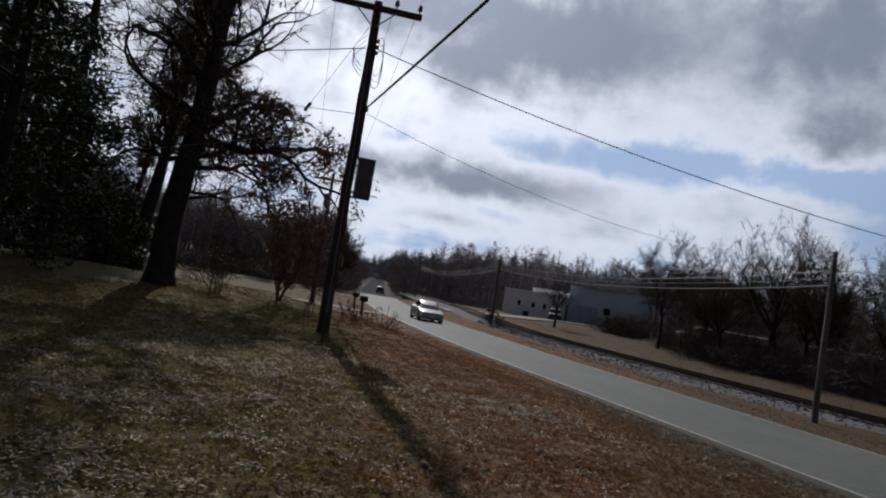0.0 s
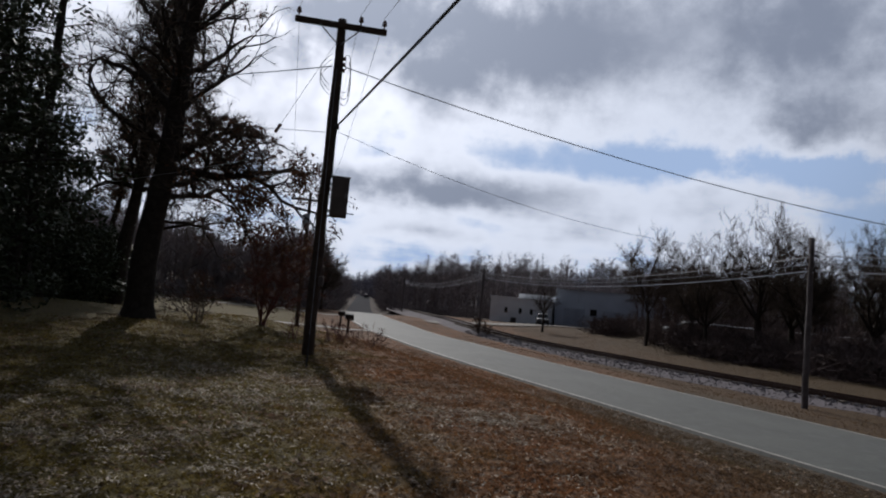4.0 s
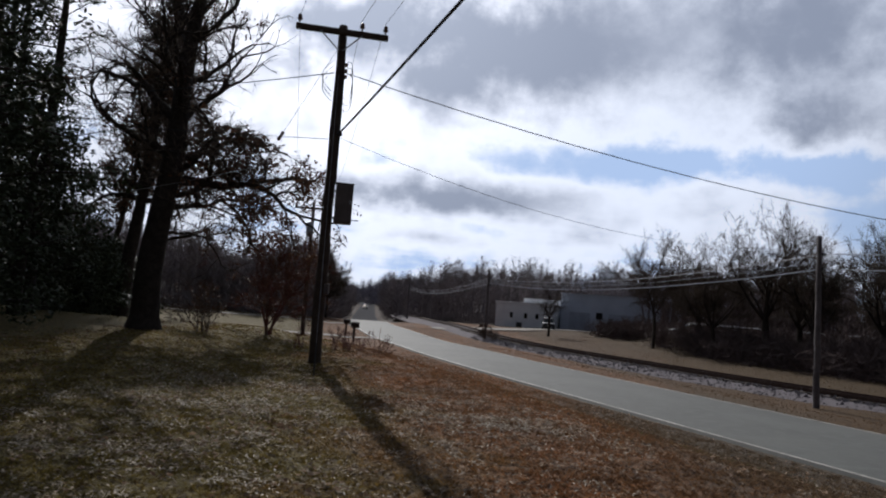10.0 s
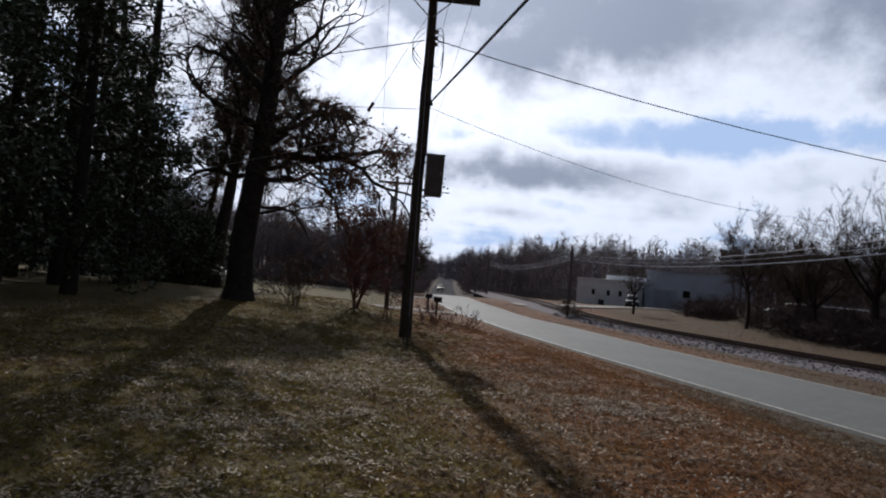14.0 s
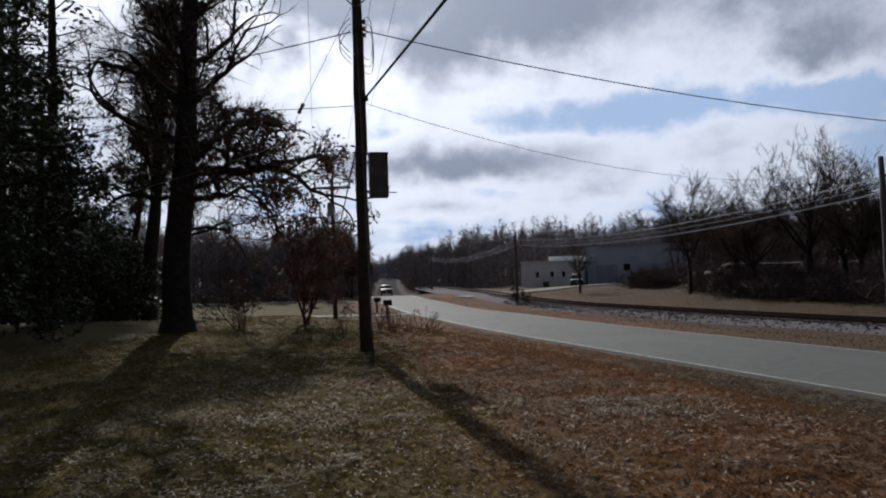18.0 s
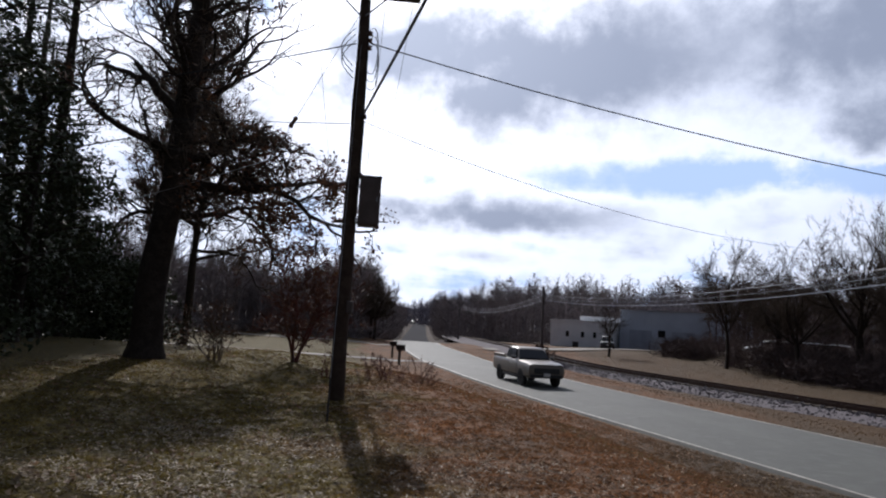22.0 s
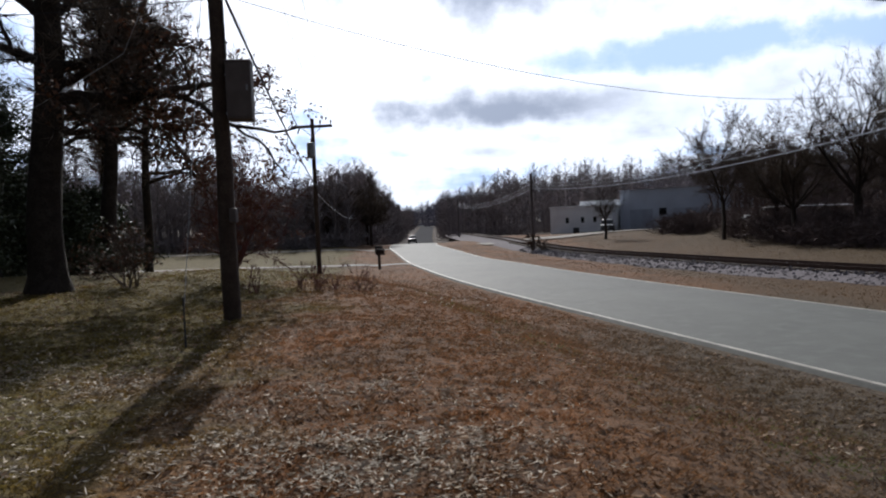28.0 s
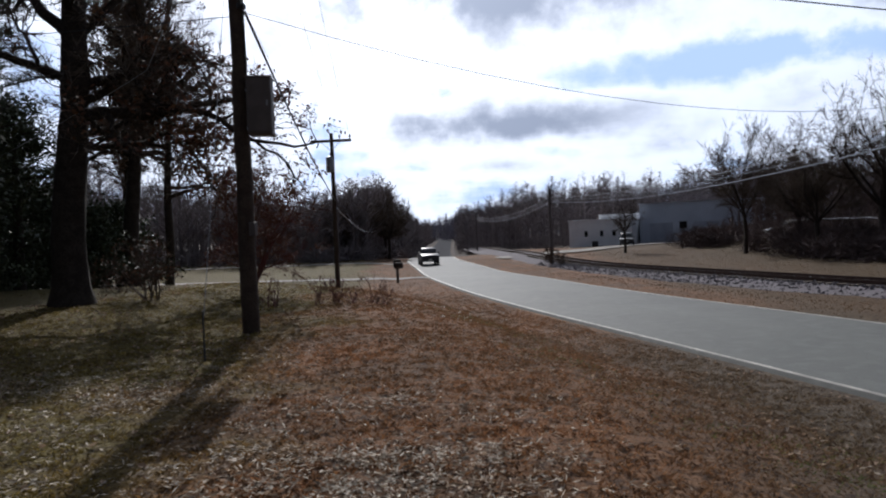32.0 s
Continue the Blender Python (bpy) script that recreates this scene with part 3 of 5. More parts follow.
def build_far_pole():
    p = thing("utility_pole", "distant wooden utility pole with crossarm and transformer can", "utility pole", pose(*FAR))
    part("shaft", pole_shaft(8.68, 0.15, 0.10), M["pole"], p, "dark creosoted round timber shaft", True)
    crossarm(p, 8.23, 1.15, 4.0, 0.0)
    can = part("transformer", lathe([(0.05, 0), (0.21, 0.03), (0.22, 0.1), (0.22, 0.80), (0.20, 0.86), (0.10, 0.90), (0.04, 0.92)], 14), M["steel"], p, "grey cylindrical transformer can", True)
    can.location = (-0.05, -0.36, 6.43)
    part("bushing", lathe([(0.03, 0), (0.05, 0.05), (0.03, 0.1), (0.05, 0.15), (0.02, 0.25)], 8), M["ceramic"], can).location = (0.05, 0, 0.90)
    fuse = part("fuse", bevel_box((0.07, 0.08, 0.30), r=0.02), M["ceramic"], p)
    fuse.matrix_basis = pose(-0.75, -0.2, 8.0, 0, 25, 0)


build_far_pole()
RPOLE, HPOLE, BPOLE = Vector((15.45, 27.75, -1.22)), Vector((4.5, 63.0, -0.85)), Vector((27.0, -2.0, -1.2))


def rail_pole(at, h, label):
    p = thing("telegraph_pole", label, "utility pole", pose(*at), "poles beside the track")
    part("shaft", pole_shaft(h, 0.13, 0.095), M["greywood"], p, "weathered round timber shaft", True)
    for z in (h - 0.75, h - 1.35):
        part("cable_bracket", bevel_box((0.16, 0.16, 0.10), (0.10, -0.06, z), 0.02), M["trim"], p)
    return p


rail_pole(RPOLE, 6.95, "slim weathered wooden pole beside the railway ballast")
rail_pole(HPOLE, 6.35, "slim weathered wooden pole far down the railway")
rail_pole(BPOLE, 6.9, "slim weathered wooden pole beside the railway")
NEXT = Vector((-5.5, 118.0, -0.5))
rail_pole(NEXT, 6.2, "slim weathered wooden pole far down the railway")

for k, (ox, fx) in enumerate(((-1.14, -1.07), (0.5, 0.45), (1.14, 1.07))):
    wire("power_line", POLE + Vector((ox, -0.2, 9.1 - ox * 0.04)), FAR + Vector((fx, -0.14, 8.53)), 0.35, 0.006, M["alu"], "thin bare overhead conductor between utility poles")
    wire("power_line", POLE + Vector((ox, -0.2, 9.1 - ox * 0.04)), Vector((ox * 0.9 + 12.0, -25.0, 9.2)), 0.7, 0.006, M["alu"], "thin bare overhead conductor running behind the pole")
wire("thick_cable", POLE + Vector((0.15, -0.15, 6.03)), (12.0, -24.5, 6.2), 0.35, 0.026, M["cable"], "thick black overhead communications cable")
wire("service_cable", POLE + Vector((0.17, -0.05, 7.7)), (37.5, 25.65, 6.4), 1.83, 0.014, M["cable"], "black twisted service cable crossing the road")
wire("service_wire", POLE + Vector((0.15, 0.0, 5.95)), (31.0, 39.0, 10.9), 3.25, 0.007, M["cable"], "thin black wire crossing high over the road")
wire("service_wire", POLE + Vector((-0.15, 0.0, 7.7)), (-23.0, 23.5, 7.3), 0.35, 0.014, M["cable"], "black service cable running into the trees")
wire("service_wire", POLE + Vector((-0.15, 0.0, 5.9)), (-22.0, 16.5, 5.9), 0.2, 0.009, M["cable"], "thin black wire running into the trees")
wire("thick_cable", POLE + Vector((0.12, 0.1, 6.0)), FAR + Vector((0.1, -0.1, 4.9)), 0.25, 0.028, M["cable"], "thick black cable to the next pole")
wire("service_wire", FAR + Vector((0.1, 0, 4.5)), (-17.5, 95.0, 3.2), 0.8, 0.02, M["alu"], "pale overhead cable beyond the far pole")
for dz, dz2, r in ((-0.75, -0.75, 0.017), (-1.05, -0.98, 0.010), (-1.35, -1.2, 0.022)):
    top, low = RPOLE + Vector((0.1, -0.1, 6.95 + dz)), HPOLE + Vector((0.1, -0.1, 6.35 + dz2))
    wire("rail_cable", top, low, 0.75, r, M["alu"], "grey overhead cable along the railway")
    wire("rail_cable", top, BPOLE + Vector((0.1, -0.1, 6.9 + dz)), 0.5, r, M["alu"], "grey overhead cable along the railway")
    wire("rail_cable", low, NEXT + Vector((0.1, -0.1, 6.2 + dz2)), 0.9, r, M["alu"], "grey overhead cable along the railway")

# guys: one to the ground rod in front, one with a strain insulator to the left
g = Geo()
g.tube([POLE + Vector((0.0, -0.15, 7.6)), Vector((-2.46, 15.1, 0.55))], [0.006, 0.006], 4)
guy = part("guy_wire", g, M["steel"])
tagged(guy, "thin steel guy wire from pole to ground rod", "cable")
g = Geo()
g.tube([Vector((-2.46, 15.1, 0.03)), Vector((-2.46, 15.1, 0.75))], [0.018, 0.014], 6, True)
tagged(part("ground_rod", g, M["trim"]), "short dark steel anchor rod standing in the grass", "anchor rod")
a, b = POLE + Vector((-0.12, -0.05, 8.3)), Vector((-4.43, 18.09, 5.91))
end = a + (b - a) * 1.35
g = Geo()
g.tube([a, end], [0.006, 0.006], 4)
strain = part("strain_wire", g, M["steel"])
tagged(strain, "steel strain wire with dark strain insulator", "cable")
ins = part("strain_insulator", lathe([(0.02, -0.14), (0.055, -0.12), (0.04, -0.03), (0.04, 0.03), (0.055, 0.12), (0.02, 0.14)], 10), M["ceramic"], strain, "dark glazed strain insulator", True)
ins.matrix_basis = Matrix.Translation(b) @ (b - a).to_track_quat("Z", "Y").to_matrix().to_4x4()
wire("service_wire", end, (-23.0, 31.0, 4.5), 0.3, 0.007, M["steel"], "thin steel wire running into the trees")


# ---- trees ----
def stuffed(*args, **kw):
    """A part of countless small pieces."""
    return tagged(part(*args, **kw), kind="stuff")


def grow(g, rng, p, d, length, r, level, tips, up=0.12, wob=0.22, forks=(2, 3), ratio=0.68, n=6, spread=0.65, room=None, taper=0.42):
    """A limb of bent pieces that divides at its end and along its way; room(q): whether the crown reaches as far as q."""
    k = 4 if level > 1 else 3 if level else 2
    pts, rad, q, e = [p.copy()], [r], p.copy(), d.copy()
    for i in range(k):
        e = (e + Vector((rng.uniform(-wob, wob), rng.uniform(-wob, wob), rng.uniform(-wob, wob) + up))).normalized()
        q = q + e * (length / k)
        if room and not room(q):
            break
        pts.append(q.copy())
        rad.append(max(r * (1 - taper * (i + 1) / k), 0.004))
    k = len(pts) - 1
    if k == 0:
        return
    q = pts[-1]
    g.tube(pts, rad, max(3, n), level == 0)
    if level <= 0:
        tips.append((q, e, rad[-1]))
        return
    for i in range(rng.randint(*forks)):
        axis = Vector((rng.gauss(0, 1), rng.gauss(0, 1), rng.gauss(0, 0.6))).cross(e)
        if axis.length < 1e-6: continue
        nd = (Matrix.Rotation(rng.uniform(0.25, spread), 3, axis.normalized()) @ e).normalized()
        grow(g, rng, q, nd, length * ratio * rng.uniform(0.75, 1.15), rad[-1] * rng.uniform(1.04 - taper, 1.27 - taper), level - 1, tips, up, wob * 1.05, forks, ratio, n - 1, spread, room, taper)
    for i in range(1, k):
        if rng.random() < 0.75:
            axis = Vector((rng.gauss(0, 1), rng.gauss(0, 1), rng.gauss(0, 0.6))).cross(e)
            if axis.length < 1e-6: continue
            nd = (Matrix.Rotation(rng.uniform(0.6, 1.2), 3, axis.normalized()) @ e).normalized()
            grow(g, rng, pts[i], nd, length * ratio * rng.uniform(0.5, 0.9), rad[i] * (0.87 - taper), level - 1, tips, up, wob * 1.05, forks, ratio, n - 1, spread, room, taper)


def twigs(tips, rng, count, length, width, reach=0.3):
    g = Geo()
    for p, d, r in tips:
        for k in range(count):
            e = (d + Vector((rng.gauss(0, 0.55), rng.gauss(0, 0.55), rng.gauss(0, 0.45)))).normalized()
            g.blade(p - d * rng.uniform(0, reach) * length, e * length * rng.uniform(0.5, 1.2), width, Vector((rng.gauss(0, 1), rng.gauss(0, 1), rng.gauss(0, 1))))
    return g


def leaves(tips, rng, count, spread, size, droop=0.3, keep=1.0):
    g = Geo()
    for p, d, r in tips:
        if rng.random() > keep: continue
        for k in range(count):
            q = p + Vector((rng.gauss(0, spread), rng.gauss(0, spread), rng.gauss(0, spread * 0.8)))
            e = Vector((rng.gauss(0, 1), rng.gauss(0, 1), rng.gauss(0, 0.7) - droop)).normalized()
            s = size * rng.uniform(0.6, 1.3)
            g.leaf(q, e * s, s * 0.55, Vector((rng.gauss(0, 1), rng.gauss(0, 1), rng.gauss(0, 1))))
    return g


def flare(g, r, h=0.9, n=10):
    g.tube([Vector((0, 0, -0.15)), Vector((0, 0, 0.12)), Vector((0, 0, 0.4)), Vector((0, 0, h))], [r * 1.55, r * 1.32, r * 1.1, r], n)


def oak(at, seed, r, height, lean, label, big=(), boughs=18, first=5.0, reach=2.8, low_reach=7.0, leafy=0.9, tuft=0.25, fine=5):
    """An old tree with one tall trunk: steep boughs all the way up, given heavy limbs low down that keep their dead leaves.
    reach: how wide the bare crown is; low_reach: how far the leafy low limbs go."""
    rng = random.Random(seed)
    t = thing("oak_tree", label, "tree", pose(*at))
    g, tips, special = Geo(), [], []
    flare(g, r)
    axis = lambda z: Vector((lean[0] * (z / height) ** 1.4 + 0.07 * math.sin(z * 0.8 + seed), lean[1] * (z / height) ** 1.4 + 0.07 * math.cos(z * 0.9 + seed), z))
    zs = [0.7 + (height - 0.7) * k / 16 for k in range(17)]
    pts = [axis(z) for z in zs]
    pts[0] = Vector((0, 0, 0.7))
    g.tube(pts, [r * (1 - 0.80 * (k / 16) ** 1.1) for k in range(17)], 12)
    for k in range(boughs):
        f = (k + rng.uniform(0.1, 0.9)) / boughs
        z = first + (height - first) * f
        room = lambda q: -1.7 * reach < q.x - axis(min(q.z, height)).x < reach * (1.0 - 0.3 * f)
        grow(g, rng, axis(z), dir_of(k * 137.5 + rng.uniform(-25, 25), rng.uniform(34, 68)), rng.uniform(1.7, 2.3) - 0.6 * f, r * (0.27 - 0.15 * f), 3, tips, 0.09, 0.33, (2, 2), 0.78, 6, 0.6, room, 0.32)
    for z, az, el, length, rr, lv in big:
        room = lambda q: math.hypot(q.x, q.y) < low_reach and q.x < 5.5 and q.z > 2.7 and q.z < 7.6 - 0.38 * max(q.x, -9.0)
        grow(g, rng, axis(z), dir_of(az, el), length, rr, lv, special if el < 20 else tips, 0.02, 0.38, (2, 2), 0.72, 7, 0.8, room, 0.34)
    part("trunk", g, M["bark"], t, "dark furrowed bark trunk and limbs", True)
    stuffed("twig_crown", twigs(tips + special, rng, fine, 0.6 if fine == 5 else 0.75, 0.020), M["twig"], t, "fine bare twigs")
    if tuft:
        stuffed("high_foliage", leaves(tips, rng, 30, 0.16, 0.13, keep=tuft), M["oakleaf"], t, "tufts of dead brown leaves in the crown")
    special = [q for q in special if rng.random() < (0.06 if q[0].x < 1.8 else 0.95 if q[0].z < 4.6 or q[0].x > 3.7 else 0.22)]
    if special:
        stuffed("dead_foliage", leaves(special, rng, 20, 0.17, 0.14, keep=leafy), M["oakleaf"], t, "clinging red-brown dead oak leaves")
    return t


def gz(x, y):
    return (x, y, ground_z(x, y))


oak(gz(-8.83, 21.1), 3, 0.40, 15.0, (1.0, 0.3), "large old oak with thick trunk, bare crown and brown-leaved low limbs",
    ((4.5, 40, 4, 2.6, 0.17, 4), (4.1, 48, 2, 2.5, 0.11, 4), (4.9, 28, 5, 2.7, 0.11, 4), (5.2, 50, 8, 2.4, 0.09, 4), (3.8, 34, -3, 2.8, 0.10, 4), (5.3, 36, 9, 2.5, 0.09, 3), (5.4, -80, 14, 1.7, 0.13, 3),
     (6.4, -62, 40, 2.2, 0.16, 4), (6.8, 60, 66, 2.4, 0.18, 4), (7.4, 110, 60, 2.0, 0.12, 3)), 21, 6.2, 2.4, 8.4, 0.6, 0.03)
oak(gz(-17.0, 36.7), 8, 0.40, 18.0, (1.6, 0.0), "tall broad oak with a thick dark trunk behind the lawn",
    ((6.8, 84, 12, 2.4, 0.16, 3), (6.9, -88, 10, 2.2, 0.15, 3), (8.5, 60, 45, 2.6, 0.15, 4), (11.5, -85, 36, 3.0, 0.19, 4)), 20, 5.4, 4.4, 6.0, 0.5, 0.09, 11)
oak(gz(-16.1, 38.6), 12, 0.23, 17.0, (0.8, 0.0), "slender bare tree with a straight dark trunk",
    ((5.6, 84, 8, 2.2, 0.10, 3), (5.0, 70, 4, 2.4, 0.10, 3)), 14, 4.8, 3.8, 7.0, 0.6, 0.15, 10)
oak(gz(-20.2, 40.6), 15, 0.20, 17.0, (2.6, 0.4), "slender bare tree with a leaning dark trunk", (), 14, 4.6, 3.4, 5.0, 0.5, 0.4, 20)


def evergreen(at, seed, height, radius, label):
    """A dense broadleaf evergreen with leaves to the ground."""
    rng = random.Random(seed)
    t = thing("magnolia_tree", label, "tree", pose(*at))
    g, tips = Geo(), []
    g.tube([Vector((0, 0, -0.2)), Vector((0.05, 0, height * 0.5)), Vector((0, 0.1, height * 0.93))], [0.22, 0.14, 0.03], 8)
    for k in range(34):
        z = height * (0.05 + 0.88 * k / 34)
        w = radius * (1.0 - 0.75 * max(0, (z / height - 0.35)) / 0.65) * rng.uniform(0.65, 1.1)
        d = dir_of(k * 137.5 + rng.uniform(-20, 20), rng.uniform(0, 30))
        end = Vector((0, 0, z)) + d * w
        g.tube([Vector((0, 0, z)), Vector((0, 0, z)).lerp(end, 0.5) + Vector((0, 0, 0.1)), end], [0.05, 0.03, 0.01], 4)
        for j in range(7):
            f = 0.25 + 0.75 * (j + rng.random()) / 7
            tips.append((Vector((0, 0, z)).lerp(end, f) + Vector((rng.gauss(0, 0.22), rng.gauss(0, 0.22), rng.gauss(0, 0.18))), d, 0.01))
    part("trunk", g, M["bark"], t, "dark bark trunk and boughs", True)
    tips = [q for q in tips if q[0].z < 3.6 or rng.random() < 0.95 - 0.03 * q[0].z]
    stuffed("crown", leaves(tips, rng, 44, 0.22, 0.17, 0.1), M["evergreen"], t, "dense glossy dark evergreen leaves")


# the south-western ones stand out of view, added to darken the left lawn
for k, (x, y, h, r) in enumerate(((-11.7, 17.2, 11.0, 3.1), (-14.4, 23.6, 9.5, 2.7), (-15.6, 19.3, 10.0, 2.8), (-16.5, 28.8, 7.5, 2.4), (-18.5, 26.0, 12.0, 3.4), (-17.5, 15.5, 9.5, 3.0), (-20.0, 21.5, 12.5, 3.5), (-12.2, 12.5, 8.5, 2.7), (-21.5, 34.5, 9.5, 3.4), (-26.0, 30.0, 13.0, 4.0), (-22.5, 27.5, 11.0, 3.4), (-27.5, 36.0, 11.0, 3.8), (-25.0, 16.0, 12.0, 3.6), (-31.0, 24.0, 13.0, 4.2), (-15.0, 10.0, 8.0, 2.6), (-19.5, 11.5, 11.0, 3.2), (-19.5, 34.8, 5.0, 2.6), (-16.8, 33.2, 4.0, 2.0), (-22.8, 32.0, 6.0, 2.8), (-18.4, 38.0, 5.0, 2.6), (-23.5, 38.0, 6.0, 3.0))):
    evergreen(gz(x, y), 40 + k, h, r, "dense dark evergreen magnolia with leaves down to the ground")


def pine(at, seed, height, label):
    rng = random.Random(seed)
    t = thing("pine_tree", label, "tree", pose(*at))
    g, tips = Geo(), []
    g.tube([Vector((0, 0, -0.2)), Vector((0.1, 0, height * 0.5)), Vector((0, 0.1, height))], [0.24, 0.17, 0.04], 8)
    for k in range(38):
        z = height * (0.32 + 0.66 * k / 38)
        d = dir_of(k * 137.5, rng.uniform(-5, 35))
        w = height * 0.17 * (1.15 - 0.8 * k / 38) * rng.uniform(0.6, 1.2)
        g.tube([Vector((0, 0, z)), Vector((0, 0, z)) + d * w], [0.04, 0.01], 4)
        for j in range(5):
            tips.append((Vector((0, 0, z)) + d * w * (0.4 + 0.6 * j / 4), d, 0.01))
    part("trunk", g, M["bark"], t, "straight dark trunk and boughs", True)
    nd = Geo()
    for p, d, r in tips:
        for k in range(26):
            q = p + Vector((rng.gauss(0, 0.16), rng.gauss(0, 0.16), rng.gauss(0, 0.12)))
            nd.blade(q, Vector((rng.gauss(0, 1), rng.gauss(0, 1), rng.gauss(0.3, 0.7))).normalized() * 0.28, 0.035, Vector((rng.gauss(0, 1), rng.gauss(0, 1), 1)))
    stuffed("crown", nd, M["pine"], t, "dark green needle tufts")


for k, (x, y, h) in enumerate(((-15.8, 26.5, 18.0), (-14.4, 20.3, 15.0), (-17.8, 22.6, 17.0), (-20.6, 31.5, 18.0), (-25.0, 38.0, 17.0), (-19.5, 29.0, 18.0), (-28.0, 26.0, 17.0), (-23.5, 21.0, 14.0))):
    pine(gz(x, y), 70 + k, h, "tall dark pine with a straight trunk")


def shrub(at, seed, stems, height, spread, mat, label, name="shrub", level=2, leaf=0, width=0.016, r=0.022):
    rng = random.Random(seed)
    t = thing(name, label, "shrub", pose(*at))
    tips = []
    for k in range(stems):
        d = dir_of(360 * k / stems + rng.uniform(-30, 30), rng.uniform(90 - spread, 84))
        g = Geo()
        grow(g, rng, Vector((rng.uniform(-0.12, 0.12), rng.uniform(-0.12, 0.12), -0.05)), d, height * 0.5, r, level, tips, 0.06, 0.2, (2, 3), 0.68, 5)
        part("stem", g, mat, t, "", True)
    stuffed("twig_crown", twigs(tips, rng, 8, height * 0.16, width), mat, t)
    if leaf:
        stuffed("dead_foliage", leaves(tips, rng, leaf, 0.14, 0.07), M["oakleaf"], t, "scattered dead brown leaves")
    return t


shrub(gz(-6.2, 25.5), 5, 4, 3.4, 22, M["redtwig"], "multi-stemmed ornamental tree with red-brown twigs", "crape_myrtle", 3, 16, 0.020, 0.06)
shrub(gz(-7.4, 22.2), 6, 9, 1.5, 45, M["twig"], "low bare shrub with many thin stems", "shrub", 2, 4)
shrub(gz(-4.4, 22.8), 7, 4, 0.9, 50, M["redtwig"], "small bare reddish shrub in the lawn", "shrub", 1)
for k, (x, y) in enumerate(((-3.3, 23.1), (-2.8, 23.3), (-2.35, 23.2), (-1.9, 23.5), (-3.0, 23.8), (-1.6, 23.3))):
    shrub(gz(x, y), 20 + k, 6, 0.95 - 0.17 * (k % 3), 48, M["redtwig"], "small bare red-stemmed shrub in a planting bed", "bed_shrub", 1, 0, 0.010, 0.014)


# bare trees across the railway
def bare_tree(at, seed, height, r, label, name="bare_tree", level=5, fork=0.24, spread=0.60, fine=0.016):
    rng = random.Random(seed)
    t = thing(name, label, "tree", pose(*at))
    g, tips = Geo(), []
    z = height * fork
    g.tube([Vector((0, 0, -0.3)), Vector((0, 0, 0.15)), Vector((0.05, 0, z * 0.5)), Vector((0, 0.05, z))], [r * 1.5, r * 1.15, r, r * 0.85], 8)
    for k in range(5):
        d = dir_of(72 * k + rng.uniform(-25, 25), rng.uniform(38, 70))
        grow(g, rng, Vector((0, 0.05, z - 0.1)), d, height * 0.235, r * 0.46, level - 1, tips, 0.05, 0.13, (2, 2), 0.70, 6, spread, None, 0.38)
    grow(g, rng, Vector((0, 0.05, z - 0.1)), Vector((0.05, 0, 1)), height * 0.26, r * 0.52, level - 1, tips, 0.06, 0.12, (2, 2), 0.70, 6, spread, None, 0.38)
    part("trunk", g, M["bark"], t, "grey-brown bark trunk and limbs", True)
    stuffed("twig_crown", twigs(tips, rng, 12, height * (0.042 if level > 4 else 0.08), fine, 1.6), M["twig"], t, "fine bare twigs")


for k, (x, y, h, r) in enumerate(((25.2, 52.0, 11.0, 0.28), (29.2, 54.5, 10.6, 0.25), (22.4, 55.0, 9.6, 0.18), (27.2, 49.0, 9.8, 0.2), (31.0, 47.0, 10.4, 0.22), (34.0, 51.0, 11.4, 0.22), (20.5, 64.0, 11.8, 0.16), (23.6, 61.0, 9.4, 0.16), (31.0, 39.0, 9.4, 0.2), (36.0, 42.0, 10.5, 0.22))):
    bare_tree(gz(x, y), 100 + k, h * (1.26 if k == 0 else 1.11), r, "spreading bare winter tree at the edge of the thicket")
bare_tree(gz(12.3, 74.6), 120, 6.6, 0.13, "small spreading bare tree in the field", "bare_tree", 4, 0.30, 1.0, 0.007)


# ---- woods, thicket and hills of trees ----
SKYLINE = [(-60, 9.0), (-32, 7.0), (-25, 5.6), (-17, 4.0), (-13.5, 5.3), (-12, 5.6), (-11.1, 5.4), (-10.7, 3.2), (-9.8, 2.6), (-8.7, 1.5), (-7, 1.9), (-4.5, 2.7), (0.4, 4.2), (5, 4.5), (12, 4.6), (18.5, 5.0), (40, 5.2)]


def skyline(x, y):
    """Height of the treetops, from the way the ridge rises and falls."""
    az, far = math.degrees(math.atan2(x - 2.0, y - 6.0)), math.hypot(x - 2.0, y - 6.0)
    return 1.67 + far * math.tan(radians(float(np.interp(az, [p[0] for p in SKYLINE], [p[1] for p in SKYLINE]))))


